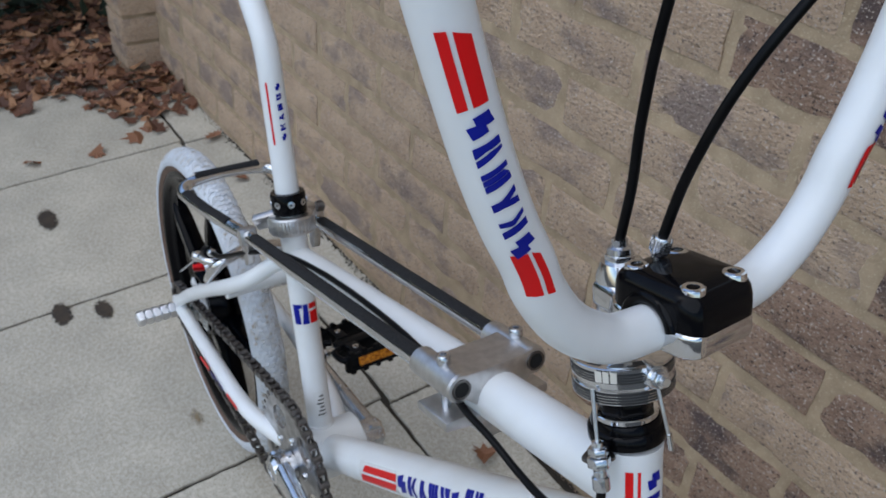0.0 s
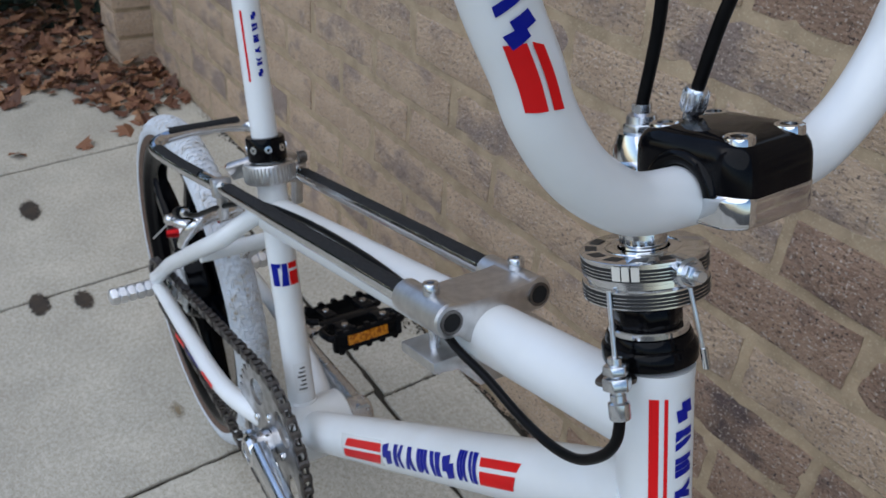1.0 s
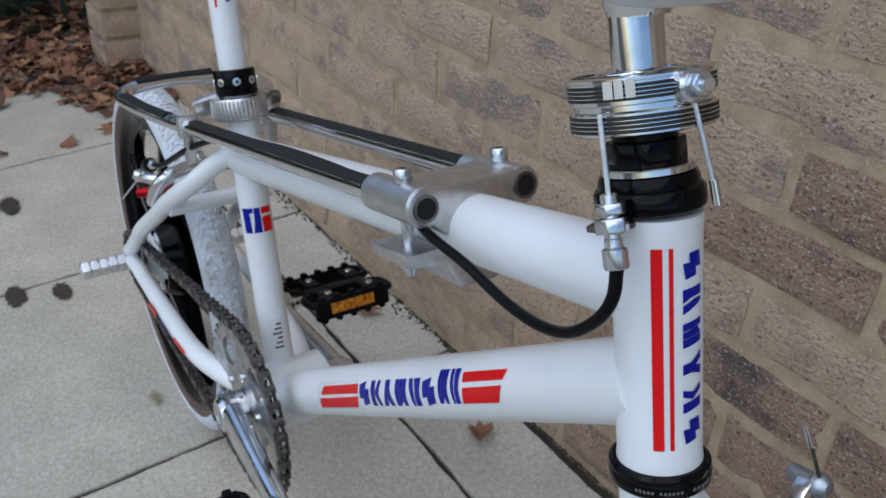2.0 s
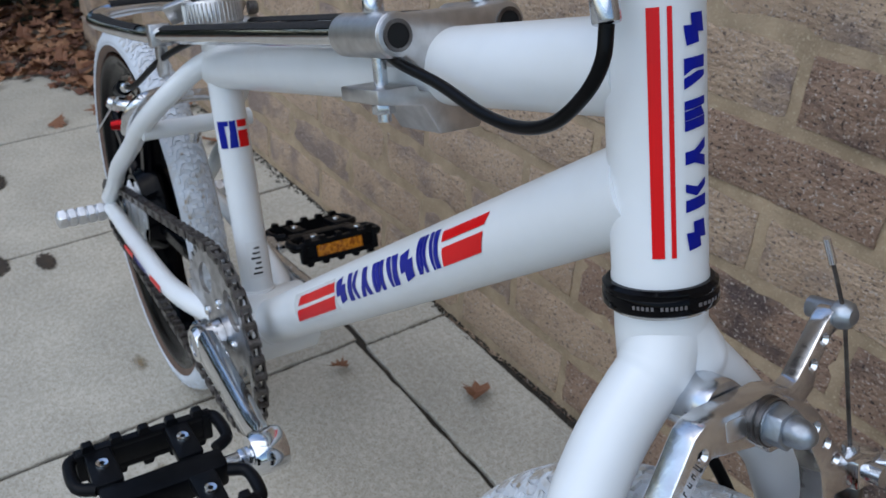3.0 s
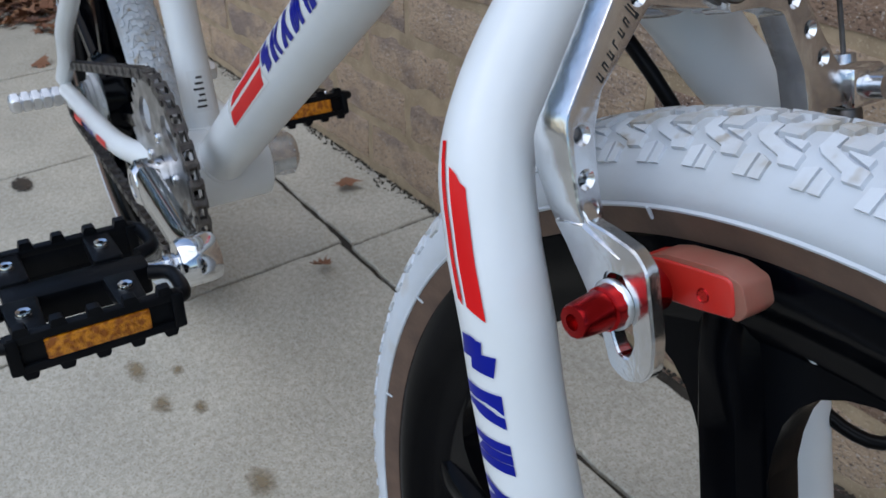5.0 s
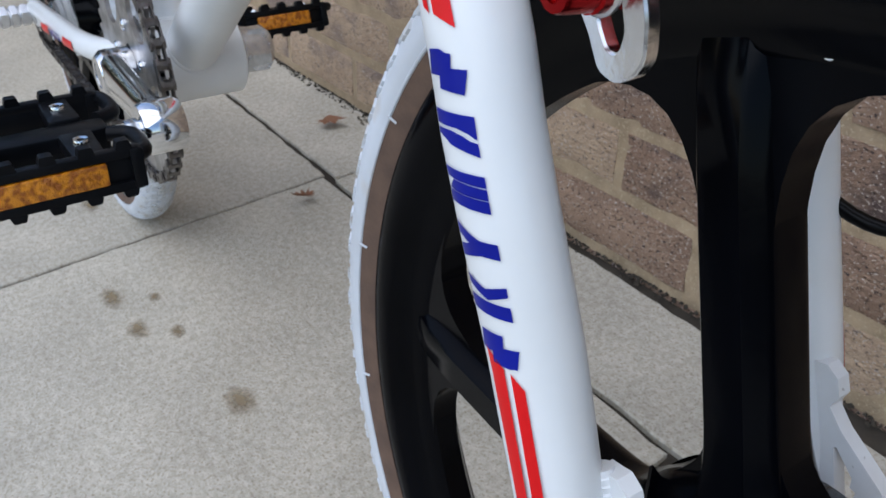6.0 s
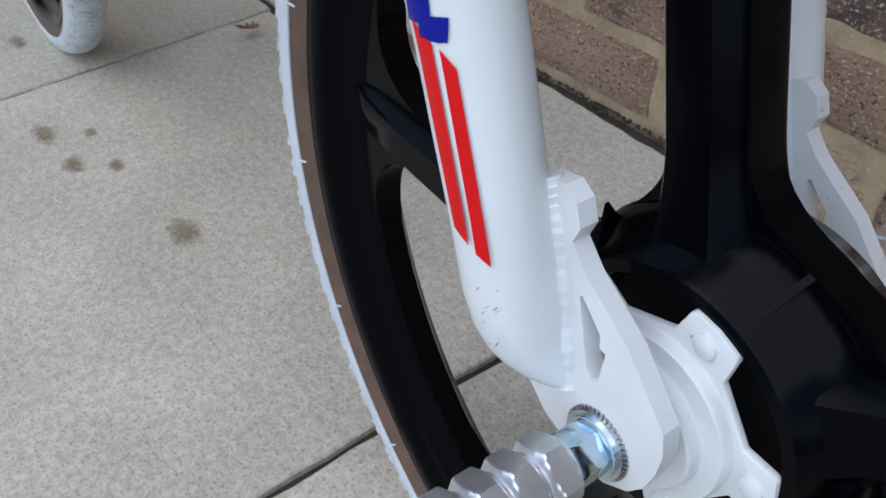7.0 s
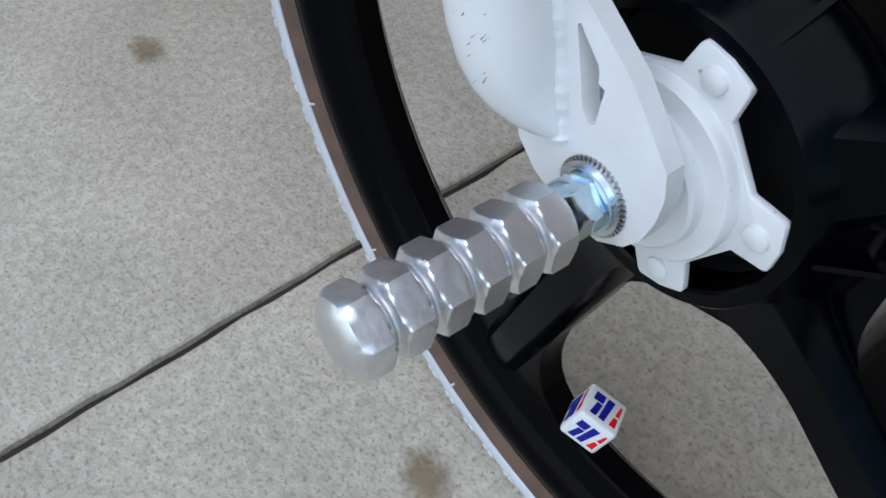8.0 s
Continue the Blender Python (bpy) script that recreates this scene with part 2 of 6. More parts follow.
# ---- building helpers ----
def part(name, bm, mat, parent=None, label="", smooth=38):
    """Links a bmesh as one mesh object, under a thing or a part; a list of them becomes as many objects."""
    if isinstance(bm, list):
        return [part(name, b, mat, parent, label, smooth) for b in bm][-1]
    bmesh.ops.remove_doubles(bm, verts=bm.verts[:], dist=1e-6)
    bmesh.ops.recalc_face_normals(bm, faces=bm.faces[:])
    me = bpy.data.meshes.new(name)
    bm.to_mesh(me)
    bm.free()
    me.materials.append(mat)
    me.shade_smooth()
    me.set_sharp_from_angle(angle=radians(smooth))
    ob = new(name, me)
    if parent is not None:
        ob.parent = parent
    if label:
        ob["label"] = label
    return ob


def thing(name, label, category, group="", at=(0, 0, 0)):
    ob = new(name)
    ob.location = at
    return tagged(ob, label, category, group)


def join(dst, src):
    tmp = bpy.data.meshes.new("tmp")
    src.to_mesh(tmp)
    src.free()
    dst.from_mesh(tmp)
    bpy.data.meshes.remove(tmp)
    return dst


def axes(o, z, xhint=(1, 0, 0)):
    """A frame at o whose z runs along z and whose x lies near xhint."""
    z = Vector(z).normalized()
    x = Vector(xhint)
    x = (x - z * x.dot(z)).normalized()
    y = z.cross(x)
    m = Matrix((x, y, z)).transposed().to_4x4()
    m.translation = Vector(o)
    return m


def curve(pts, n=8):
    """A smooth line through the points."""
    p = [Vector(q) for q in pts]
    p = [p[0] * 2 - p[1]] + p + [p[-1] * 2 - p[-2]]
    out = []
    for i in range(1, len(p) - 2):
        a, b, c, d = p[i - 1:i + 3]
        for k in range(n):
            t = k / n
            out.append(0.5 * (2 * b + (c - a) * t + (2 * a - 5 * b + 4 * c - d) * t * t + (3 * b - a - 3 * c + d) * t ** 3))
    out.append(p[-2])
    return out


def tube(pts, r, seg=16, caps=True, closed=False):
    """A round tube along a line; r is one radius or one for each point."""
    bm = bmesh.new()
    p = [Vector(q) for q in pts]
    n = len(p)
    rs = [r] * n if isinstance(r, (int, float)) else r
    tang = []
    for i in range(n):
        a, b = (p[i - 1], p[(i + 1) % n]) if closed else (p[max(i - 1, 0)], p[min(i + 1, n - 1)])
        tang.append((b - a).normalized())
    ref = tang[0].orthogonal().normalized()
    rings = []
    for i in range(n):
        ref = (ref - tang[i] * ref.dot(tang[i])).normalized()
        side = tang[i].cross(ref)
        rings.append([bm.verts.new(p[i] + rs[i] * (ref * math.cos(2 * math.pi * k / seg) + side * math.sin(2 * math.pi * k / seg))) for k in range(seg)])
    for i in range(n if closed else n - 1):
        a, b = rings[i], rings[(i + 1) % n]
        for k in range(seg):
            bm.faces.new((a[k], a[(k + 1) % seg], b[(k + 1) % seg], b[k]))
    if caps and not closed:
        bm.faces.new(rings[0])
        bm.faces.new(rings[-1])
    return bm


def turned(profile, m, seg=48, closed=False):
    """A profile of (radius, height) turned round the frame's z axis."""
    bm = bmesh.new()
    rings = []
    for r, h in profile:
        if r < 1e-6:
            rings.append([bm.verts.new(m @ Vector((0, 0, h)))] * seg)
        else:
            rings.append([bm.verts.new(m @ Vector((r * math.cos(2 * math.pi * k / seg), r * math.sin(2 * math.pi * k / seg), h))) for k in range(seg)])
    n = len(rings)
    for i in range(n if closed else n - 1):
        a, b = rings[i], rings[(i + 1) % n]
        for k in range(seg):
            vs = []
            for q in (a[k], a[(k + 1) % seg], b[(k + 1) % seg], b[k]):
                if q not in vs:
                    vs.append(q)
            if len(vs) > 2:
                bm.faces.new(vs)
    return bm


def prism(poly, m, h0, h1, bevel=0.0, seg=2):
    """A flat outline in the frame's xy, made solid from h0 to h1, its edges rounded."""
    bm = bmesh.new()
    lo = [bm.verts.new(m @ Vector((x, y, h0))) for x, y in poly]
    hi = [bm.verts.new(m @ Vector((x, y, h1))) for x, y in poly]
    n = len(poly)
    bm.faces.new(lo[::-1])
    bm.faces.new(hi)
    for i in range(n):
        bm.faces.new((lo[i], lo[(i + 1) % n], hi[(i + 1) % n], hi[i]))
    bmesh.ops.recalc_face_normals(bm, faces=bm.faces[:])
    if bevel:
        sharp = [e for e in bm.edges if e.calc_face_angle(0) > radians(28)]
        bmesh.ops.bevel(bm, geom=sharp, offset=bevel, segments=seg, profile=0.5, affect="EDGES", clamp_overlap=True)
    return bm


def box(m, sx, sy, sz, bevel=0.0, seg=2):
    return prism([(-sx, -sy), (sx, -sy), (sx, sy), (-sx, sy)], m, -sz, sz, bevel, seg)


def ngon(n, r, turn=0.0):
    return [(r * math.cos(2 * math.pi * k / n + turn), r * math.sin(2 * math.pi * k / n + turn)) for k in range(n)]


def rounded(poly, r, seg=4):
    """The outline with its corners rounded."""
    out = []
    n = len(poly)
    for i in range(n):
        p, a, b = (Vector(poly[j % n]) for j in (i, i - 1, i + 1))
        da, db = a - p, b - p
        q = min(r, da.length * 0.45, db.length * 0.45)
        s, e = p + da.normalized() * q, p + db.normalized() * q
        for k in range(seg + 1):
            t = k / seg
            out.append(tuple((1 - t) ** 2 * s + 2 * t * (1 - t) * p + t * t * e))
    return out


def windowed(n, r_in, r_out, m, h0, h1, inside, centre_r, turn, steps=72):
    """A disc with n windows through it. inside(r, angle from the window's middle) is below 0 in a window."""
    bm = bmesh.new()
    half = math.pi / n
    loops = []
    for s in range(n):
        mid = turn + (2 * s + 1) * half
        inner, outer = [], []
        for k in range(steps):
            a = 2 * math.pi * k / steps
            d = Vector((math.cos(a), math.sin(a)))
            def polar(t):
                q = Vector((centre_r, 0)) + d * t
                return q.length, math.atan2(q.y, q.x)
            lo, hi = 0.0, r_out
            for _ in range(26):
                t = (lo + hi) / 2
                lo, hi = (t, hi) if inside(*polar(t)) < 0 else (lo, t)
            inner.append(polar(lo))
            lo, hi = 0.0, r_out * 2
            for _ in range(26):
                t = (lo + hi) / 2
                r, ang = polar(t)
                lo, hi = (t, hi) if (r_in < r < r_out and abs(ang) < half) else (lo, t)
            outer.append(polar(lo))
        rows = []
        for loop, h in ((outer, h0), (inner, h0), (inner, h1), (outer, h1)):
            rows.append([bm.verts.new(m @ Vector((r * math.cos(mid + a), r * math.sin(mid + a), h))) for r, a in loop])
        for i in range(3):
            for k in range(steps):
                bm.faces.new((rows[i][k], rows[i][(k + 1) % steps], rows[i + 1][(k + 1) % steps], rows[i + 1][k]))
    return bm


def decal(polys, o, a, ref, r, lift=0.0004, step=0.0015, line=None):
    """Flat outlines of (along, round) laid on a tube with axis a through o, or on a bent tube along a line; round is counted from ref."""
    made = []
    for poly in polys:
        bm = bmesh.new()
        bm.faces.new([bm.verts.new((s, w, 0)) for s, w in poly])
        for ax, st in ((1, step),) + (((0, 0.004),) if line else ()):
            lo, hi = min(p[ax] for p in poly), max(p[ax] for p in poly)
            k = math.ceil(lo / st)
            while k * st < hi:
                bmesh.ops.bisect_plane(bm, geom=bm.verts[:] + bm.edges[:] + bm.faces[:], plane_co=(k * st, k * st, 0), plane_no=(1 - ax, ax, 0))
                k += 1
        for v in bm.verts:
            s, w = v.co.x, v.co.y
            if line:
                base, axis = reach(line, s)
            else:
                base, axis = Vector(o) + Vector(a).normalized() * s, Vector(a).normalized()
            out = Vector(ref)
            out = (out - axis * out.dot(axis)).normalized()
            v.co = base + (r + lift) * (out * math.cos(w / r) + axis.cross(out) * math.sin(w / r))
        made.append(bm)
    return made


def reach(line, s):
    """The place and direction after s metres along a line."""
    for p, q in zip(line, line[1:]):
        d = (q - p).length
        if s <= d:
            return p.lerp(q, s / d), (q - p).normalized()
        s -= d
    return line[-1], (line[-1] - line[-2]).normalized()


GLYPHS = [
    [[(0.0, 0.12), (0.66, 0.0), (0.62, 0.34), (1.0, 0.30), (0.96, 0.88), (0.30, 1.0), (0.36, 0.66), (0.02, 0.70)]],
    [[(0.0, 0.0), (0.42, 0.0), (0.44, 1.0), (0.02, 1.0)], [(0.48, 0.48), (0.72, 0.0), (1.0, 0.0), (0.80, 0.50), (1.0, 1.0), (0.74, 1.0)]],
    [[(0.0, 1.0), (0.26, 0.40), (0.26, 0.0), (0.70, 0.0), (0.70, 0.40), (1.0, 1.0), (0.66, 1.0), (0.50, 0.68), (0.36, 1.0)]],
    [[(0.0, 0.0), (0.34, 0.0), (0.36, 1.0), (0.02, 1.0)], [(0.36, 0.0), (0.66, 0.0), (0.70, 0.78), (0.38, 1.0)], [(0.70, 0.0), (1.0, 0.0), (1.0, 1.0), (0.72, 1.0)]],
    [[(0.0, 0.0), (0.36, 0.0), (0.50, 0.58), (0.46, 1.0), (0.28, 1.0)], [(0.46, 0.0), (1.0, 0.0), (0.96, 1.0), (0.56, 1.0), (0.60, 0.40)]],
]


def blocks(s0, s1, w0, w1, count, slant=0.25, gap=0.16, first=0):
    """A run of plain angular shapes in place of a logo."""
    out = []
    step = (s1 - s0) / count
    for i in range(count):
        size = step * (1 - gap)
        for poly in GLYPHS[(i + first) % 5]:
            out.append([(s0 + step * (i + gap / 2) + (u * (1 - abs(slant)) + (v if slant > 0 else v - 1) * slant + (0 if slant > 0 else 0)) * size, w0 + (w1 - w0) * v) for u, v in poly])
    return out

# ---- the bicycle: x runs forward, y to the wall, z up; the front hub's middle stands over the origin ----
R = 0.2446
HEAD = Vector((-0.270, 0, 0.963)).normalized()      # steering axis, upward
AHEAD = Vector((0.963, 0, 0.270)).normalized()      # square to it, forward
def steer(z):
    return Vector((-0.1266 - 0.2804 * (z - 0.533), 0, z))
def stack(z):
    """The bearing stack over the head tube leans back a little more than the tube."""
    return steer(z) + Vector((-0.1 * (z - 0.605), 0, 0))
LEAN = Vector((-0.380, 0, 1)).normalized()
BB = Vector((-0.513, 0, 0.280))
REAR = Vector((-0.864, 0.010, 0.236))
REAR_HUB = Vector((-0.883, 0.0144, 0.2120))
SEAT = Vector((-0.272, 0, 0.962)).normalized()
def seat_at(z):
    return Vector((-0.5235 - 0.2827 * (z - 0.288), 0, z))
DOWN = Vector((0.7965, 0, 0.6046))
Y = Vector((0, 1, 0))
bike = thing("bicycle", "white freestyle bicycle with red and blue decals beside the wall", "bicycle")


def weld_join(o, axis, r, post, post_axis, post_r, width=0.0034):
    """A rippled weld bead where a tube runs into a thicker one."""
    m = axes(o, axis)
    pa = Vector(post_axis).normalized()
    pts = []
    for k in range(64):
        a = 2 * math.pi * k / 64
        start, run = m @ Vector((r * math.cos(a), r * math.sin(a), 0)) - post, -Vector(axis).normalized()
        flat, way = start - pa * start.dot(pa), run - pa * run.dot(pa)
        lo, hi = 0.0, -flat.dot(way) / way.dot(way)
        for _ in range(30):
            t = (lo + hi) / 2
            q = m @ Vector((r * math.cos(a), r * math.sin(a), -t)) - post
            far = (q - pa * q.dot(pa)).length > post_r
            lo, hi = (t, hi) if far else (lo, t)
        pts.append(m @ Vector((r * math.cos(a), r * math.sin(a), -lo)))
    return tube(pts, [width / 2 * (1 + 0.12 * math.sin(2.9 * k)) for k in range(64)], 8, closed=True)


# frame tubes
head_tube = part("head_tube", turned([(0.0, -0.001), (0.0172, -0.001), (0.0172, 0.002), (0.0169, 0.004), (0.0169, 0.097), (0.0172, 0.099), (0.0172, 0.1030), (0, 0.1030)],
                                     axes(steer(0.5335), HEAD), 56), white_paint, bike)
h0 = steer(0.5335)
HR = 0.0169
part("decal", decal([[(0.0118, -0.0157), (0.0931, -0.0157), (0.0931, -0.0116), (0.0118, -0.0116)]], h0, HEAD, (1, 0, 0), HR), red_decal, head_tube, "broad red stripe")
part("decal", decal([[(0.0118, -0.0094), (0.0931, -0.0094), (0.0931, -0.0078), (0.0118, -0.0078)]], h0, HEAD, (1, 0, 0), HR), red_decal, head_tube, "narrow red stripe")
part("decal", decal(blocks(0.0120, 0.0925, -0.0042, 0.0050, 6, 0.10, 0.20), h0, HEAD, (1, 0, 0), HR), blue_decal, head_tube, "blue lettering shapes")

tt0, tt1 = Vector((-0.150, 0, 0.6035)), Vector((-0.583, 0, 0.4775))
part("top_tube", tube([tt0, tt0.lerp(tt1, 0.5), tt1], [0.0178, 0.0172, 0.0165], 40), white_paint, bike)
dt0, dt1 = BB + DOWN * 0.0, BB + DOWN * 0.470
down_tube = part("down_tube", tube([dt0, dt0.lerp(dt1, 0.4), dt1], [0.0180, 0.0185, 0.0185], 44), white_paint, bike)
part("weld_bead", weld_join(BB + DOWN * 0.07, DOWN, 0.0181, BB, Y, 0.029), white_paint, down_tube)
NEG = (0, -1, 0)
DR = 0.0185
part("decal", decal([[(0.130, -0.0115), (0.207, -0.0115), (0.207, 0.0085), (0.128, 0.0085)]], BB, DOWN, NEG, DR, 0.00025), clear_film, down_tube)
part("decal", decal([[(0.1435, -0.0086), (0.2075, -0.0090), (0.2075, -0.0028), (0.1375, -0.0024)], [(0.1345, 0.0000), (0.2070, -0.0008), (0.2000, 0.0070), (0.1290, 0.0074)]], BB, DOWN, NEG, DR), red_decal, down_tube, "red bar")
part("decal", decal(blocks(0.2085, 0.3180, -0.0105, 0.0056, 6, -0.14, 0.05), BB, DOWN, NEG, DR), blue_decal, down_tube, "blue lettering shape")
part("decal", decal(blocks(0.3195, 0.3450, -0.0145, 0.0042, 2, -0.14, 0.06, 3), BB, DOWN, NEG, DR), blue_decal, down_tube, "blue lettering shape")
part("decal", decal([[(0.3480, -0.0122), (0.3905, -0.0125), (0.3870, -0.0074), (0.3480, -0.0070)], [(0.3480, -0.0042), (0.3860, -0.0048), (0.3805, 0.0036), (0.3450, 0.0042)]], BB, DOWN, NEG, DR), red_decal, down_tube, "red bar")
seat_tube = part("seat_tube", tube([seat_at(0.285), seat_at(0.508)], 0.0128, 36), white_paint, bike)
part("weld_bead", weld_join(seat_at(0.36), SEAT, 0.0128, BB, Y, 0.029), white_paint, seat_tube)
sref = (0.94, -0.34, 0)
sr = 0.0128
part("decal", decal([[(0.0, -0.011), (0.021, -0.0115), (0.021, -0.002), (0.017, -0.002), (0.017, -0.005), (0.0, -0.0045)], [(0.0, -0.003), (0.012, -0.0015), (0.021, -0.0012), (0.021, 0.0035), (0.0, 0.0035)]],
                    seat_at(0.420), SEAT, sref, sr), blue_decal, seat_tube, "blue lettering shapes")
part("decal", decal([[(0.0, 0.0045), (0.013, 0.0045), (0.013, 0.0135), (0.0, 0.0135)], [(0.0155, 0.0045), (0.021, 0.0045), (0.021, 0.0135), (0.0155, 0.0135)]],
                    seat_at(0.420), SEAT, sref, sr), red_decal, seat_tube, "red block")
part("decal", decal([[(0.0, -0.004), (0.030, -0.004), (0.030, 0.010), (0.0, 0.010)]], seat_at(0.318), SEAT, sref, sr, 0.0002), clear_film, seat_tube)
part("decal", decal([[(0.003 + 0.0042 * k, -0.001 + 0.0015 * (k % 3)), (0.0046 + 0.0042 * k, -0.001 + 0.0015 * (k % 3)), (0.0046 + 0.0042 * k, 0.0065), (0.003 + 0.0042 * k, 0.0065)] for k in range(6)],
                    seat_at(0.318), SEAT, sref, sr), ink_black, seat_tube, "small dark printed lines")
part("bottom_bracket_shell", turned([(0.0, -0.036), (0.026, -0.036), (0.029, -0.034), (0.029, 0.034), (0.026, 0.036), (0, 0.036)], axes(BB, Y), 48), white_paint, bike)

for side in (-1, 1):
    yr = REAR.y
    narrow = 1.0 if side < 0 else 0.66
    stay = [(-0.578, side * 0.006, 0.486), (-0.590, side * 0.020 * narrow, 0.473), (-0.612, side * 0.038 * narrow, 0.446), (-0.660, side * 0.046 * narrow, 0.408), (-0.710, side * 0.050 + yr / 2, 0.371),
            (-0.765, side * 0.052 + yr / 2, 0.329), (-0.815, side * 0.053 + yr, 0.289), (-0.850, side * 0.054 + yr, 0.258)]
    part("seat_stay", tube(curve(stay, 6), 0.0082, 18), white_paint, bike)
    chain_side = [(-0.525, side * 0.018, 0.281), (-0.560, side * 0.034, 0.276), (-0.620, side * 0.047, 0.270), (-0.720, side * 0.052 + yr / 2, 0.260), (-0.846, side * 0.054 + yr, 0.247)]
    cs = part("chain_stay", tube(curve(chain_side, 6), [0.0105 - 0.0025 * k / 24 for k in range(25)], 18), white_paint, bike)
    if side < 0:
        sd = (Vector((-0.720, -0.049, 0.260)) - Vector((-0.620, -0.047, 0.270))).normalized()
        part("decal", decal([[(0.0, -0.004), (0.034, -0.004), (0.030, 0.003), (0.0, 0.003)], [(0.085, -0.004), (0.115, -0.004), (0.112, 0.003), (0.085, 0.003)]],
                            (-0.620, -0.047, 0.270), sd, NEG, 0.0092, 0.0009), red_decal, cs, "small red stripes")
        part("decal", decal(blocks(0.040, 0.080, -0.0035, 0.0025, 5, 0.2, 0.2), (-0.620, -0.047, 0.270), sd, NEG, 0.0092, 0.0009), blue_decal, cs, "small blue shapes")
    plate = [(-0.030, -0.008), (-0.012, -0.016), (0.012, -0.012), (0.030, -0.004), (0.032, 0.008), (0.020, 0.020), (0.004, 0.018), (-0.024, 0.006)]
    part("rear_dropout", prism(rounded(plate, 0.004), axes(REAR + Vector((0.004, side * 0.052, 0.002)), -Y, (1, 0, 0)), -0.0025, 0.0025, 0.0006), white_paint, bike)
part("stay_bridge", tube([(-0.655, -0.047, 0.405), (-0.655, 0.049, 0.405)], 0.0075, 16), white_paint, bike)

# fork
part("fork_crown", tube([steer(0.5270), steer(0.515), steer(0.500), steer(0.488)], [0.0166, 0.0166, 0.0160, 0.010], 40), white_paint, bike)
LEG_TOP, LEG_END = Vector((-0.0890, 0, 0.4535)), Vector((-0.0235, 0, 0.2680))
LEG = (LEG_TOP - LEG_END).normalized()
for side in (-1, 1):
    s = side
    line = [(-0.1195, s * -0.002, 0.5170), (-0.1165, s * 0.0045, 0.5110), (-0.1138, s * 0.0090, 0.5045), (-0.1122, s * 0.0180, 0.4957), (-0.1090, s * 0.0308, 0.4826), (-0.1035, s * 0.0435, 0.4670), (-0.0950, s * 0.0528, 0.4535)]
    across = (0.0575, 0.0580, 0.0576, 0.0568, 0.0560, 0.0560, 0.0560, 0.0560, 0.0560)
    pts = curve(line + [(LEG_TOP.lerp(LEG_END, 0.1).x - 0.003, s * 0.0562, LEG_TOP.lerp(LEG_END, 0.1).z)], 6)
    pts += [Vector((LEG_TOP.lerp(LEG_END, k / 10).x, s * across[k - 2], LEG_TOP.lerp(LEG_END, k / 10).z)) for k in range(2, 9)]
    if s > 0:                                # the leg by the wall stands a little closer in at its foot
        for p in pts[-7:]:
            p.y -= 0.0085 * (LEG_TOP.z - p.z) / (LEG_TOP.z - LEG_END.z)
    n = len(pts)
    rad = [0.0138 if k < 14 else 0.0130 for k in range(n)]
    foot_y = 0.0560 if s < 0 else 0.0475
    foot = Vector((LEG_END.x, s * foot_y, LEG_END.z))
    pts += [foot - LEG * d + Vector((f, -s * e, 0)) for d, e, f in ((-0.016, 0.0, -0.0006), (-0.008, 0.0010, -0.0012), (-0.002, 0.0024, -0.0014), (0.003, 0.0040, -0.0008), (0.0075, 0.0056, 0.0008), (0.0110, 0.0070, 0.0028), (0.0135, 0.0080, 0.0048))]
    rad[-2:] = [0.0128, 0.0125]
    rad += [0.0122, 0.0118, 0.0110, 0.0096, 0.0076, 0.0052, 0.0026]
    leg = part("fork_leg", tube(pts, rad, 30), white_paint, bike)
    dm = axes((0, s * 0.0445, R), (0, -1, 0), (1, 0, 0))
    drop = [(-0.031, 0.0660), (-0.0266, 0.0668), (-0.0236, 0.0676), (-0.0192, 0.0648), (-0.0170, 0.0590), (-0.0190, 0.0538), (-0.0146, 0.0492), (-0.0128, 0.0474), (0.0036, 0.0362), (0.0178, 0.0208), (0.0192, 0.0139),
            (0.0185, 0.0061), (0.0162, -0.0015), (0.0120, -0.0075), (0.004, -0.0125), (-0.006, -0.0125), (-0.0205, -0.0069), (-0.0276, -0.0004), (-0.032, 0.018), (-0.036, 0.045)]
    hole = [(-0.0141, 0.0405), (-0.0132, 0.0412), (-0.0056, 0.0339), (-0.0053, 0.0302), (-0.0031, 0.0296), (-0.0040, 0.0193), (-0.0058, 0.0182), (-0.0085, 0.0215)]
    bm = bmesh.new()
    h = 0.0028
    ov = [[bm.verts.new(dm @ Vector((x, y, z))) for x, y in drop] for z in (-h, h)]
    iv = [[bm.verts.new(dm @ Vector((x, y, z))) for x, y in hole] for z in (-h, h)]
    for lay in (0, 1):
        es = []
        for loop in (ov[lay], iv[lay]):
            for k in range(len(loop)):
                es.append(bm.edges.get((loop[k], loop[(k + 1) % len(loop)])) or bm.edges.new((loop[k], loop[(k + 1) % len(loop)])))
        bmesh.ops.triangle_fill(bm, use_beauty=True, use_dissolve=False, edges=es)
    for pair in (ov, iv):
        c = len(pair[0])
        for k in range(c):
            bm.faces.new((pair[0][k], pair[0][(k + 1) % c], pair[1][(k + 1) % c], pair[1][k]))
    part("dropout", bm, raw_white, leg, "thick painted drop-out plate with a slot", 30)
    bead = curve([(-0.0306, s * 0.0466, 0.3110), (-0.0268, s * 0.0468, 0.3017), (-0.0225, s * 0.0470, 0.2880), (-0.0180, s * 0.0470, 0.2718), (-0.0142, s * 0.0466, 0.2542)], 20)
    part("weld_bead", tube(bead, [0.0038 - 0.00042 * (k % 5) / 5 + 0.00030 * math.sin(0.31 * k) for k in range(len(bead))], 16), raw_white, leg)
    lr = 0.0131
    f = -1 if s < 0 else 1
    lo = foot
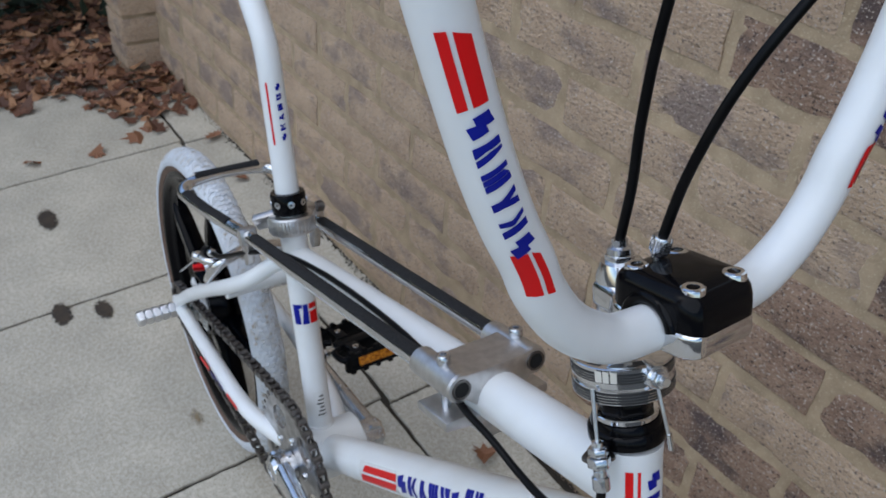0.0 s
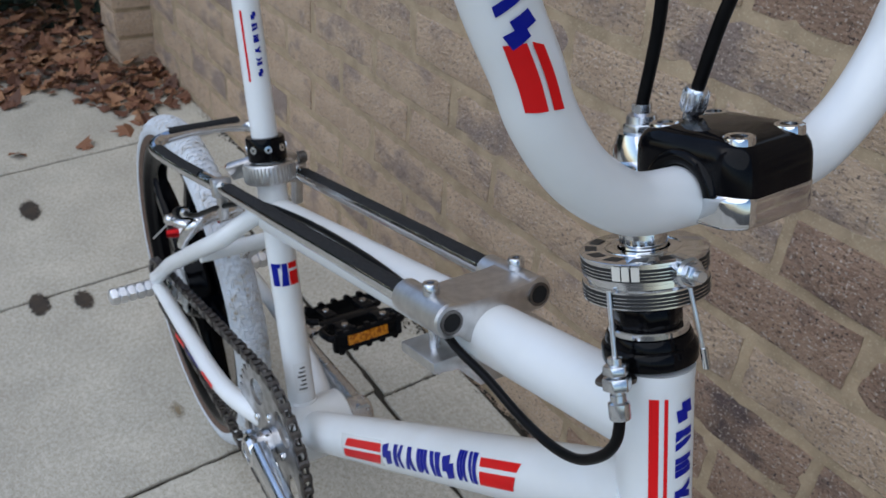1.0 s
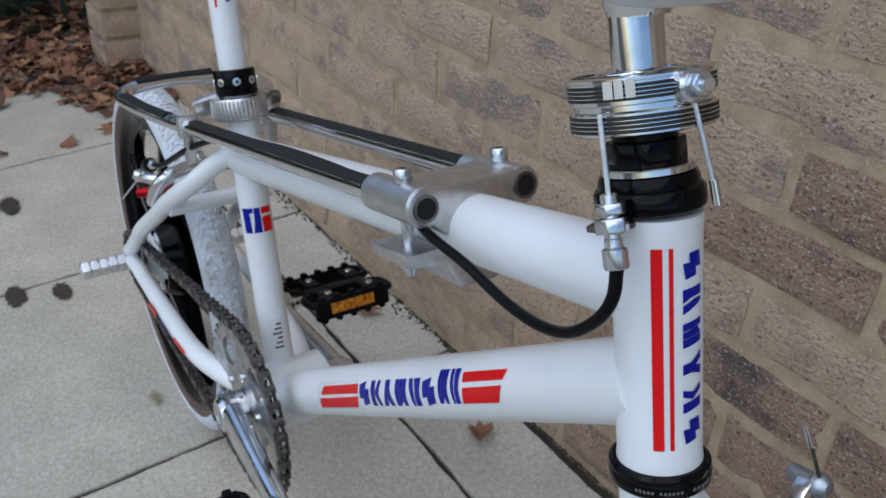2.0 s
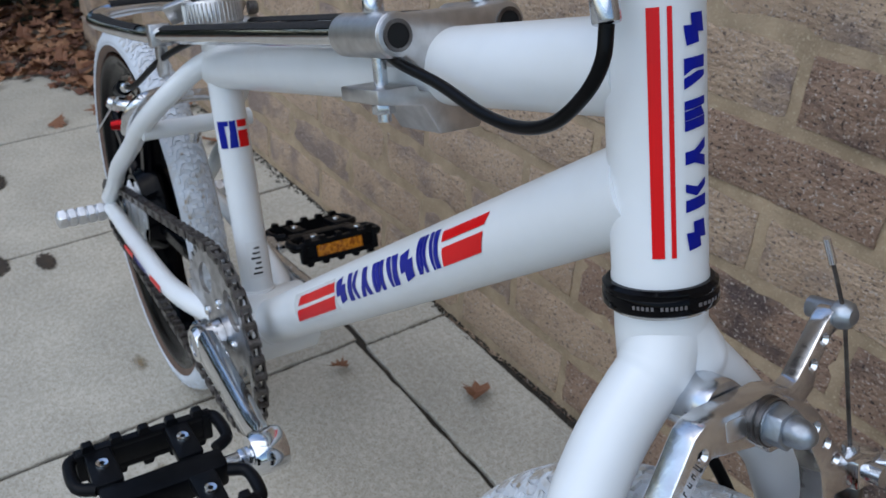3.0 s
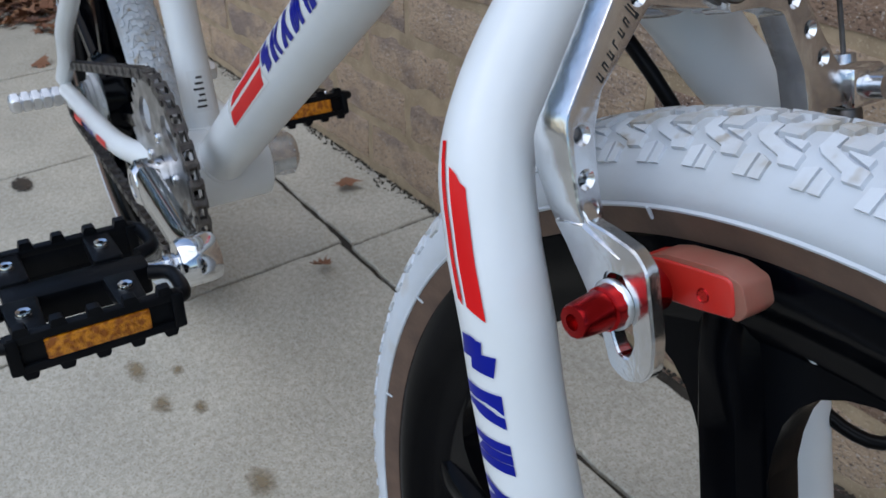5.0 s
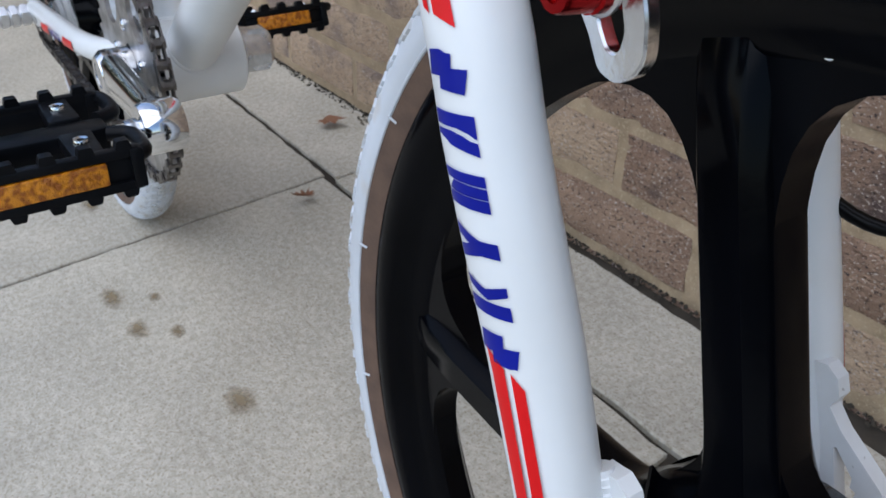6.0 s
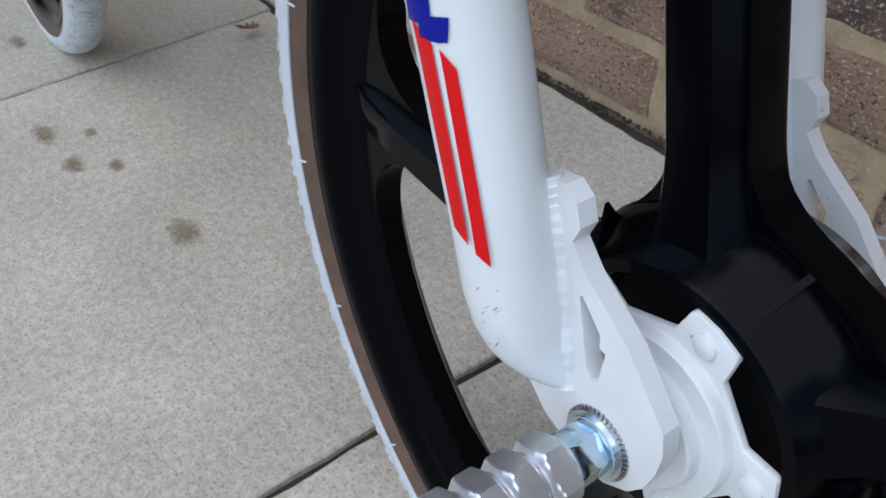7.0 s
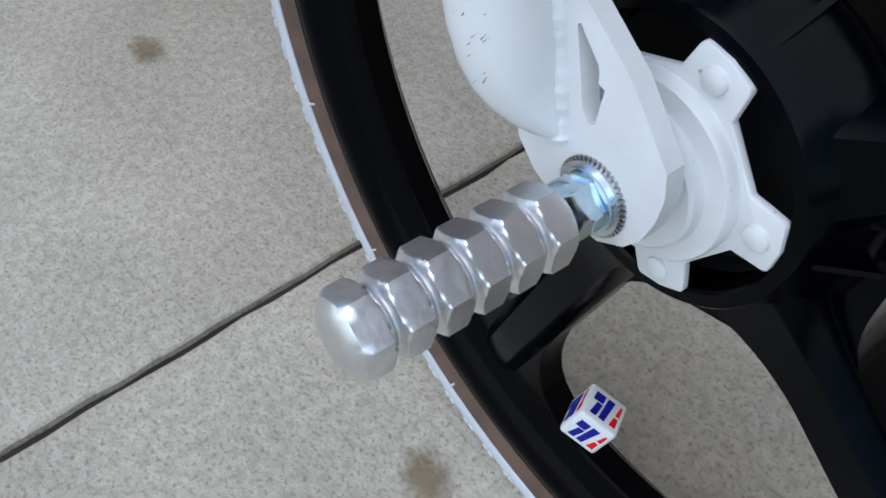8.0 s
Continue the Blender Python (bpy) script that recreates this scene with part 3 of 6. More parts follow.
    spine = [lo] + [p for p in pts[::-1] if p.z > LEG_END.z + 0.010]
    face = (0.17, s * 0.985, 0)
    def on_leg(polys):
        return decal([[(a, b * f) for a, b in q] for q in polys], None, None, face, lr, 0.0003, line=spine)
    part("decal", on_leg([[(0.1655, -0.0004), (0.1995, -0.0006), (0.1945, -0.0056), (0.1610, -0.0056)], [(0.1660, 0.0010), (0.2040, 0.0010), (0.2045, 0.0028), (0.1680, 0.0028)]]), red_decal, leg, "red stripe")
    part("decal", on_leg(blocks(0.0775, 0.160, -0.0066, 0.0056, 6, 0.28, 0.08)), blue_decal, leg, "blue lettering shape")
    part("decal", on_leg([[(0.0321, -0.0016), (0.0790, -0.0012), (0.0850, 0.0040), (0.0362, 0.0024)], [(0.0268, -0.0065), (0.0729, -0.0062), (0.0775, -0.0030), (0.0301, -0.0032)]]), red_decal, leg, "red stripe")

    chips = random.Random(31 + s)
    part("paint_chip", decal([[(a, w), (a + 0.0002, w), (a + 0.0007 + chips.uniform(0, 0.0012), w + chips.uniform(0.0008, 0.0022)), (a + 0.0004, w + 0.0006)] for a, w in [(chips.uniform(0.004, 0.020), chips.uniform(-0.010, 0.006)) for _ in range(15)]], None, None, face, 0.0120, 0.0002, line=spine), dark_steel, leg, "small dark scratch")

# headset
low_cup = part("headset_cup", turned([(0, 0), (0.0182, 0.0), (0.0200, 0.0008), (0.0205, 0.0016), (0.0205, 0.0062), (0.0203, 0.0066), (0.0205, 0.0070), (0.0203, 0.0086), (0.0188, 0.0098), (0, 0.0098)],
                                 axes(steer(0.5248), HEAD), 64), gloss_black, bike, "glossy black lower headset cup")
part("printed_line", decal([[(0.0034, w), (0.0048, w), (0.0048, w + d), (0.0034, w + d)] for w, d in [(-0.0260 + 0.0016 * k, 0.0010) for k in range(12) if k != 5] + [(-0.0030 + 0.0021 * k, 0.0015) for k in range(5)] + [(0.0085 + 0.0020 * k, 0.0014) for k in range(3)]],
                           steer(0.5248), HEAD, (1, 0, 0), 0.0205, 0.0002), ink_grey, low_cup, "small pale printed line")
part("seal_ring", turned([(0.0168, -0.0012), (0.0178, -0.0010), (0.0180, 0.0002)], axes(steer(0.5248), HEAD), 48), zinc, low_cup)
part("headset_cup", turned([(0, 0), (0.0186, 0.0), (0.0202, 0.0010), (0.0206, 0.0022), (0.0206, 0.0076), (0.0196, 0.0090), (0.0188, 0.0094), (0.0187, 0.0118), (0.0178, 0.0138), (0, 0.0138)],
                                axes(stack(0.6322), LEAN), 64), gloss_black, bike, "glossy black upper headset cup")
part("spacer_ring", turned([(0.0, 0.0), (0.0166, 0.0), (0.0172, 0.0005), (0.0172, 0.0026), (0.0166, 0.0031), (0, 0.0031)], axes(stack(0.6452), LEAN), 48), chrome, bike)
part("lock_nut", prism(rounded(ngon(8, 0.0150), 0.002), axes(stack(0.6478), LEAN), 0.0, 0.0098, 0.0012), gloss_black, bike, "black lock nut")
part("neck_sleeve", tube([stack(0.6540), stack(0.6640)], 0.0122, 32), gloss_black, bike)
tabm = axes(stack(0.6308), LEAN)
part("cable_tab", prism(rounded([(0.012, -0.0185), (0.010, -0.031), (0.0, -0.033), (-0.006, -0.020), (0.0, -0.014)], 0.003), tabm, -0.0005, 0.0015, 0.0004), dark_steel, bike)

# cable detangler
rm = axes(stack(0.6605), LEAN)
rotor = part("detangler", turned([(0.0110, 0.0), (0.0255, 0.0), (0.0263, 0.0006), (0.0263, 0.0078), (0.0248, 0.0086), (0.0248, 0.0104), (0.0263, 0.0110), (0.0263, 0.0185), (0.0268, 0.0188), (0.0268, 0.0198), (0.0258, 0.0204), (0.0110, 0.0204)], rm, 72, True), chrome, bike, "silver and black grooved detangler ring")
for h, d in ((0.0012, 0.0060), (0.0122, 0.0056)):
    part("dark_band", turned([(0.0260, h), (0.02645, h + 0.0001), (0.02645, h + d - 0.0001), (0.0260, h + d)], rm, 72, True), ink_black, rotor, "black grooved band")
    for k in range(3):
        q = h + d * (k + 1) / 4
        part("silver_ridge", turned([(0.0262, q - 0.00022), (0.0268, q - 0.00015), (0.0268, q + 0.00015), (0.0262, q + 0.00022)], rm, 72, True), chrome, rotor)
part("silver_ridge", turned([(0.0150, 0.0202), (0.0153, 0.0208), (0.0160, 0.0208), (0.0163, 0.0202)], rm, 60, True), chrome, rotor)
for k in range(6):
    a = math.radians(-160 + 28 * k)
    part("printed_mark", prism([(-0.0042, -0.0026), (0.0026, -0.0024), (0.0034, 0.0024), (-0.0026, 0.0024)], rm @ Matrix.Rotation(a, 4, "Z") @ Matrix.Translation((0.0218, 0, 0)) @ Matrix.Rotation(radians(90), 4, "Z"), 0.0203, 0.0206), ink_black, rotor, "dark printed shape on top")
part("printed_mark", decal([[(0.0090, -0.034), (0.0150, -0.034), (0.0150, -0.0305), (0.0090, -0.0305)], [(0.0090, -0.0300), (0.0150, -0.0300), (0.0150, -0.0270), (0.0090, -0.0270)], [(0.0090, -0.0262), (0.0150, -0.0262), (0.0150, -0.0230), (0.0090, -0.0230)]],
                           stack(0.6645), LEAN, (1, 0, 0), 0.0272, 0.0005), ink_pale, rotor, "pale logo shapes")
bo = rm @ Vector((0.0262, -0.004, 0.015))
bd = rm.to_3x3() @ Vector((0.98, -0.20, 0))
part("bolt", join(turned([(0, -0.006), (0.0062, -0.006), (0.0062, 0.0035), (0.0052, 0.0045), (0, 0.0045)], axes(bo, bd), 24), prism(ngon(6, 0.0046), axes(bo, bd), 0.004, 0.0085, 0.0006)), zinc, rotor)
part("bolt", turned([(0, 0), (0.0022, 0), (0.0022, 0.011), (0, 0.011)], axes(bo, bd), 14), alloy, rotor)
# cable ends and the lower nut on the tab
part("cable_end", tube(curve([rm @ Vector((0.026, -0.002, 0.010)), rm @ Vector((0.0285, -0.001, -0.006)), rm @ Vector((0.0295, 0.001, -0.020))], 5), 0.0009, 8), alloy, rotor)
part("cable_cap", tube([rm @ Vector((0.0295, 0.001, -0.018)), rm @ Vector((0.0298, 0.002, -0.027))], 0.0016, 10), chrome, rotor)
ca = Vector((-0.1515, -0.0285, 0.6440))
cb = Vector((-0.1410, -0.0300, 0.6230))
cd = (ca - cb).normalized()
part("inner_cable", tube([ca, ca + cd * 0.030], 0.0010, 8), alloy, bike)
adj = part("cable_adjuster", turned([(0, 0), (0.0042, 0), (0.0046, 0.0008), (0.0046, 0.0070), (0.0034, 0.0078), (0.0034, 0.0105), (0.0030, 0.011), (0.0030, 0.026), (0.0018, 0.0265), (0, 0.0265)], axes(cb, cd), 24), zinc, bike)
part("nut", prism(ngon(6, 0.0062), axes(cb + cd * 0.0125, cd), 0.0, 0.0055, 0.0006), zinc, adj)
part("nut", prism(ngon(6, 0.0056), axes(cb + cd * 0.0190, cd), 0.0, 0.0040, 0.0006), zinc, adj)
loop = [cb, (-0.1395, -0.0310, 0.612), (-0.1440, -0.0320, 0.600), (-0.1570, -0.0320, 0.5860), (-0.1760, -0.0310, 0.5775), (-0.2000, -0.0300, 0.5745), (-0.2300, -0.0300, 0.5765), (-0.2600, -0.0300, 0.5760),
        (-0.3000, -0.0225, 0.5725), (-0.3550, -0.0178, 0.5620), (-0.4300, -0.0150, 0.5430), (-0.5000, -0.0165, 0.5240), (-0.5600, -0.0240, 0.5060), (-0.6100, -0.0360, 0.4800), (-0.6640, -0.0450, 0.4440), (-0.6860, -0.0475, 0.4350)]
part("brake_cable", tube(curve(loop, 6), 0.0025, 12), cable_black, bike, "black lower brake cable looping under the top tube")

# stem: a quill behind, a forged silver base and a black cap held by four bolts
so = Vector((-0.1510, 0, 0.7440))
sm = axes(so, HEAD, AHEAD)
stem = part("stem", prism(rounded([(-0.050, -0.013), (-0.030, -0.016), (-0.022, -0.0240), (0.0200, -0.0240), (0.0268, -0.0185), (0.0250, 0.0175), (0.0190, 0.0230), (-0.022, 0.0240), (-0.030, 0.016), (-0.050, 0.013)], 0.005), sm, -0.0300, -0.0166, 0.0032, 4), chrome, bike, "polished silver stem base")
quill_top = so - AHEAD * 0.0405 - HEAD * 0.006
part("quill", tube([stack(0.650), stack(0.700), quill_top - HEAD * 0.026], [0.0100, 0.0100, 0.0104], 32), chrome, stem)
part("quill_head", turned([(0, -0.030), (0.0112, -0.030), (0.0130, -0.026), (0.0130, -0.008), (0.0105, -0.001), (0, 0.0)], axes(quill_top, HEAD), 32), chrome, stem)
cap_plan = rounded([(-0.0255, -0.0195), (-0.0185, -0.0236), (0.0190, -0.0236), (0.0266, -0.0180), (0.0250, 0.0172), (0.0185, 0.0226), (-0.0185, 0.0236), (-0.0255, 0.0195)], 0.007, 6)
def cap_form():
    """A crowned lid: the plan drawn in towards the top, arched up at both sides over the bar."""
    bm = bmesh.new()
    layers = [(-0.0160, 1.0), (-0.0110, 1.0), (-0.0064, 0.992), (-0.0032, 0.965), (-0.0010, 0.915), (0.0006, 0.835), (0.0014, 0.72), (0.0019, 0.45)]
    rows = [[bm.verts.new(sm @ Vector((x * k, y * k, h - 0.0026 * max(0.0, (x * k - 0.004) / 0.022) ** 2))) for x, y in cap_plan] for h, k in layers]
    n = len(cap_plan)
    for p, q in zip(rows, rows[1:]):
        for i in range(n):
            bm.faces.new((p[i], p[(i + 1) % n], q[(i + 1) % n], q[i]))
    bm.faces.new(rows[0])
    bm.faces.new(rows[-1])
    return bm
cap = part("stem_cap", cap_form(), gloss_black, stem, "glossy black stem cap", 60)
for s in (-1, 1):
    arch = []
    for k in range(15):
        a = radians(8 + 164 * k / 14)
        arch.append(sm @ Vector((0.0003 + 0.0138 * math.cos(a), s * 0.0226, -0.0205 + 0.0138 * math.sin(a))))
    part("bar_arch", tube(arch, 0.0030, 12), gloss_black, cap)
for bx in (-0.0170, 0.0165):
    for by in (-0.0130, 0.0130):
        bmm = sm @ Matrix.Translation((bx, by, 0.0002 if bx < 0 else -0.0004))
        part("bolt", turned([(0.0030, -0.0035), (0.0030, 0.0016), (0.0046, 0.0019), (0.0055, 0.0014), (0.0058, 0.0004), (0.0058, -0.004), (0, -0.004)], bmm, 28), chrome, cap)
        # a black plug gives the socket its depth shade by colour
        part("hex_socket", prism(ngon(6, 0.0032), bmm, -0.003, 0.0005), shade_black, cap)
part("stem_bolt", join(prism(ngon(6, 0.0078), axes(so - AHEAD * 0.0420 - HEAD * 0.008, HEAD), -0.003, 0.0045, 0.0008), turned([(0, 0.004), (0.0065, 0.004), (0.0060, 0.0075), (0.0040, 0.0085), (0.0040, 0.0120), (0, 0.0122)], axes(so - AHEAD * 0.0420 - HEAD * 0.008, HEAD), 24)), zinc, stem)
ao = Vector((-0.1685, 0.0010, 0.7385))
adjuster = part("cable_adjuster", turned([(0, 0), (0.0030, 0), (0.0030, 0.004), (0.0044, 0.0045), (0.0046, 0.0055), (0.0046, 0.0130), (0.0040, 0.0138), (0.0028, 0.0140), (0, 0.014)], axes(ao, (0.02, 0.0, 1)), 24), zinc, stem)
bm = bmesh.new()
for k in range(14):
    a = 2 * math.pi * k / 14
    join(bm, tube([ao + Vector((0.0046 * math.cos(a), 0.0046 * math.sin(a), 0.006)), ao + Vector((0.0046 * math.cos(a), 0.0046 * math.sin(a), 0.0125))], 0.0006, 5))
tagged(part("knurl", bm, zinc, adjuster), kind="stuff")
q1 = so - AHEAD * 0.0420 + HEAD * 0.003
part("brake_cable", tube(curve([q1, q1 + Vector((-0.001, 0.001, 0.030)), (-0.1965, 0.001, 0.800), (-0.1990, 0.004, 0.850), (-0.196, 0.012, 0.93), (-0.170, 0.035, 1.02)], 6), 0.0026, 12), cable_black, bike, "black upper brake cable")
part("brake_cable", tube(curve([ao + Vector((0, 0, 0.012)), (-0.1655, 0.0030, 0.785), (-0.1600, 0.0120, 0.825), (-0.1520, 0.0280, 0.862), (-0.1400, 0.055, 0.905), (-0.118, 0.11, 0.95)], 6), 0.0026, 12), cable_black, bike, "black upper brake cable")

# handlebar
BAR_UP = HEAD * math.cos(radians(8)) + AHEAD * math.sin(radians(8))
def bar_side(s):
    c = [(0.020, 0.0), (0.044, 0.002), (0.0605, 0.010), (0.075, 0.022), (0.088, 0.040), (0.095, 0.0555), (0.104, 0.0725), (0.1135, 0.094), (0.122, 0.117), (0.135, 0.156), (0.148, 0.200), (0.160, 0.240)]
    return curve([Vector((-0.145, s * w, 0.7235)) + BAR_UP * h for w, h in c], 6)
right, left = bar_side(-1), bar_side(1)
handlebar = part("handlebar", tube(right[::-1] + left, 0.0111, 32), white_paint, bike)
for s, line in ((-1, right), (1, left)):
    ref = Vector((0.954, s * 0.295, 0.05))
    f = -s
    br = 0.0111
    def on_bar(polys):
        return decal([[(a + 0.013, b * 1.12 * f) for a, b in q] for q in polys], None, None, ref, br, 0.0006, line=line)
    part("decal", on_bar([[(0.0800, -0.0056), (0.1030, -0.0048), (0.1010, 0.0006), (0.0785, 0.0000)], [(0.0780, 0.0014), (0.1005, 0.0018), (0.0975, 0.0044), (0.0765, 0.0042)]]), red_decal, handlebar, "red bar")
    part("decal", on_bar(blocks(0.1000, 0.1625, -0.0040, 0.0048, 6, 0.22, 0.08)), blue_decal, handlebar, "blue lettering shape")
    part("decal", on_bar([[(0.1636, -0.0050), (0.1913, -0.0050), (0.1907, -0.0018), (0.1640, -0.0018)], [(0.1640, -0.0003), (0.1900, -0.0003), (0.1870, 0.0048), (0.1640, 0.0046)]]), red_decal, handlebar, "red bar")

# seat post, collar and clamp
pt = [seat_at(0.500), seat_at(0.585), seat_at(0.640), seat_at(0.660), seat_at(0.680) + Vector((-0.004, 0, 0)), seat_at(0.700) + Vector((-0.014, 0, -0.002)), seat_at(0.730) + Vector((-0.034, 0, -0.006)), seat_at(0.800) + Vector((-0.085, 0, -0.02))]
post = part("seat_post", tube(curve(pt, 6), 0.0111, 30), white_paint, bike)
pref = (0.94, -0.34, 0)
part("decal", decal([[(0.0, -0.0060), (0.056, -0.0060), (0.056, -0.0042), (0.0, -0.0042)]], seat_at(0.592), SEAT, pref, 0.0111), red_decal, post, "thin red stripe")
part("decal", decal(blocks(0.002, 0.056, 0.0022, 0.0070, 6, 0.1, 0.25), seat_at(0.592), SEAT, pref, 0.0111), blue_decal, post, "blue lettering shapes")
collar = part("post_collar", turned([(0.0112, 0), (0.0160, 0), (0.0165, 0.001), (0.0165, 0.0185), (0.0158, 0.0200), (0.0112, 0.0200)], axes(seat_at(0.5275), SEAT), 40, True), gloss_black, bike, "black post collar with drilled holes")
for k in range(8):
    a = math.radians(45 * k - 60)
    d = axes(seat_at(0.5275), SEAT).to_3x3() @ Vector((math.cos(a), math.sin(a), 0))
    part("screw", turned([(0.0012, 0), (0.0032, 0), (0.0032, 0.0008), (0.0012, 0.0010)], axes(seat_at(0.5380) + d * 0.0162, d), 14, True), zinc, collar)
cm = axes(seat_at(0.5095), SEAT)
clamp_ring = part("seat_clamp", turned([(0.0128, 0), (0.0208, 0), (0.0214, 0.001), (0.0214, 0.0155), (0.0206, 0.0168), (0.0128, 0.0168)], cm, 48, True), raw_alloy, bike, "knurled alloy seat clamp")
bm = bmesh.new()
for k in range(36):
    a = math.radians(-150 + 300 * k / 35)
    p = cm @ Vector((0.0215 * math.cos(a), 0.0215 * math.sin(a), 0.0015))
    q = cm @ Vector((0.0215 * math.cos(a), 0.0215 * math.sin(a), 0.0150))
    join(bm, tube([p, q], 0.0008, 6))
tagged(part("knurl", bm, raw_alloy, clamp_ring), kind="stuff")
part("lug", prism(rounded([(-0.034, -0.008), (-0.016, -0.010), (-0.016, 0.010), (-0.034, 0.008)], 0.003), cm, 0.0005, 0.0150, 0.001), raw_alloy, clamp_ring)
part("bolt", tube([cm @ Vector((-0.027, -0.016, 0.008)), cm @ Vector((-0.027, 0.030, 0.008))], 0.0030, 12), dark_steel, clamp_ring)
part("bolt", turned([(0, 0), (0.0055, 0), (0.0055, 0.006), (0.004, 0.0075), (0, 0.0075)], axes(cm @ Vector((-0.022, 0.036, 0.010)), (0.1, 1, 0)), 18), dark_steel, clamp_ring)

# standing platform: two taped rails clamped over the top tube, joined behind the post
platform = part("platform_clamp", bmesh.new(), raw_alloy, bike)
def rail(x, s):
    t = (-0.262 - x) / 0.482
    return Vector((x, s * (0.0290 + 0.0085 * t), 0.5880 - 0.124 * t))
px = (rail(-0.30, 0) - rail(-0.262, 0)).normalized()
pm = axes((-0.2650, 0, 0.5872), px, (0, 1, 0))     # x: across, y: down or up, z: rearward
up = 1 if (pm.to_3x3() @ Vector((0, 1, 0))).z > 0 else -1
def saddle():
    top = [(0.0290 + 0.0098 * math.cos(a), 0.0098 * math.sin(a)) for a in [math.radians(d) for d in range(-110, 121, 14)]]
    arc = [(0.0195 * math.cos(a), -0.0245 + 0.0195 * math.sin(a)) for a in [math.radians(d) for d in range(25, 156, 10)]]
    left_top = [(-x, y) for x, y in top[::-1]]
    mid = [(0.016, 0.0082), (-0.016, 0.0082)]
    return [(x, y * up) for x, y in arc[:1] + top + mid + left_top + arc[::-1][:-1]]
bpy.data.objects.remove(platform)
bm = prism(saddle(), pm, 0.0, 0.036, 0.0012)
platform = part("platform_clamp", bm, raw_alloy, bike, "machined alloy clamp block over the top tube")
low = [(-0.041, -0.0285), (-0.041, -0.0220), (-0.021, -0.0220), (-0.019, -0.0255), (0.019, -0.0255), (0.021, -0.0220), (0.041, -0.0220), (0.041, -0.0285), (0.019, -0.0315), (0.011, -0.0455), (-0.011, -0.0455), (-0.019, -0.0315)]
part("lower_plate", prism([(x, y * up) for x, y in low], pm, 0.002, 0.038, 0.001), raw_alloy, platform, "machined lower clamp plate")
for s in (-1, 1):
    q = pm @ Vector((s * 0.0290, 0, 0.020))
    d = (pm.to_3x3() @ Vector((0, up, 0))).normalized()
    part("bolt", join(turned([(0, -0.0385), (0.0032, -0.0385), (0.0032, 0.0095), (0.0046, 0.0097), (0.0048, 0.0104), (0.0048, 0.0158), (0.0042, 0.0166), (0.0022, 0.0166), (0.0022, 0.0140), (0, 0.0140)], axes(q, d), 24),
                      prism(ngon(6, 0.0055), axes(q, d), -0.0350, -0.0290, 0.0006)), zinc, platform)
    part("tube_end", turned([(0.0054, -0.001), (0.0070, -0.001), (0.0070, 0.006), (0.0054, 0.006)], axes(pm @ Vector((s * 0.0295, 0, 0.0)), px), 28, True), dark_steel, platform)
    # black disc across the opening: the bore's shade as plain colour
    part("tube_end", turned([(0, -0.0006), (0.0056, -0.0006)], axes(pm @ Vector((s * 0.0295, 0, 0.0)), px), 28), shade_black, platform)
for s in (-1, 1):
    part("clamp_barrel", turned([(0, 0.001), (0.0090, 0.001), (0.0101, 0.002), (0.0101, 0.048), (0.0092, 0.049), (0, 0.049)], axes(pm @ Vector((s * 0.0290, 0, 0)), px), 36), raw_alloy, platform)
back = [(-0.640, 0.0385, 0.4915), (-0.690, 0.0475, 0.4845), (-0.732, 0.0535, 0.4795), (-0.748, 0.0535, 0.4790), (-0.757, 0.0460, 0.4800), (-0.760, 0.0300, 0.4820)]
ends = [rail(x, -1) for x in (-0.300, -0.40, -0.50, -0.600)] + [Vector((x, -y, z)) for x, y, z in back] + [Vector((-0.761, 0, 0.484))]
ends += [Vector(q) for q in back[::-1]] + [rail(x, 1) for x in (-0.600, -0.50, -0.40, -0.300)]
rails = part("platform_rail", tube(curve(ends, 6), 0.0064, 18), chrome, bike, "chrome rail bent round behind the seat post")
def tape(line):
    bm = bmesh.new()
    rows = []
    for i, p in enumerate(line):
        d = (line[min(i + 1, len(line) - 1)] - line[max(i - 1, 0)]).normalized()
        across = d.cross(Vector((0, 0, 1))).normalized()
        over = across.cross(d)
        rows.append([bm.verts.new(p + across * (0.0070 * math.sin(a)) + over * (0.0070 * math.cos(a))) for a in [math.radians(k) for k in range(-56, 57, 14)]])
    for a, b in zip(rows, rows[1:]):
        for k in range(len(a) - 1):
            bm.faces.new((a[k], a[k + 1], b[k + 1], b[k]))
    bmesh.ops.solidify(bm, geom=bm.faces[:], thickness=0.0005)
    part("grip_tape", bm, grip_tape, rails, "strip of rough black grip tape")
tape([Vector((-0.7605, -0.036 + 0.012 * k, 0.4835)) for k in range(7)])
for s in (-1, 1):
    tape([rail(-0.314 - 0.028 * k, s) for k in range(11)])
    tape(curve([Vector((x, s * y, z)) for x, y, z in ((-0.648, 0.0400, 0.4903), (-0.690, 0.0475, 0.4845), (-0.736, 0.0536, 0.4794))], 4))
    q = rail(-0.612, s)
    part("rail_bracket", box(axes(q, px), 0.0085, 0.0085, 0.0050, 0.0015), raw_alloy, clamp_ring)
    hook = [(0.0, -0.004), (0.0, 0.030), (0.006, 0.034), (0.011, 0.030), (0.011, 0.004)]
    part("rail_bracket", prism(rounded([(x - 0.0055, y) for x, y in hook], 0.002), axes(q, (0, s, 0), (-1, 0, 0)) if s < 0 else axes(q, (0, -s, 0), (-1, 0, 0)), -0.0035, 0.0035, 0.001), raw_alloy, clamp_ring)
    part("rail_bracket", box(axes(q.lerp(seat_at(0.516), 0.45) + Vector((0, 0, 0.012)), seat_at(0.516) - q), 0.0040, 0.0075, 0.012, 0.0012), raw_alloy, clamp_ring)

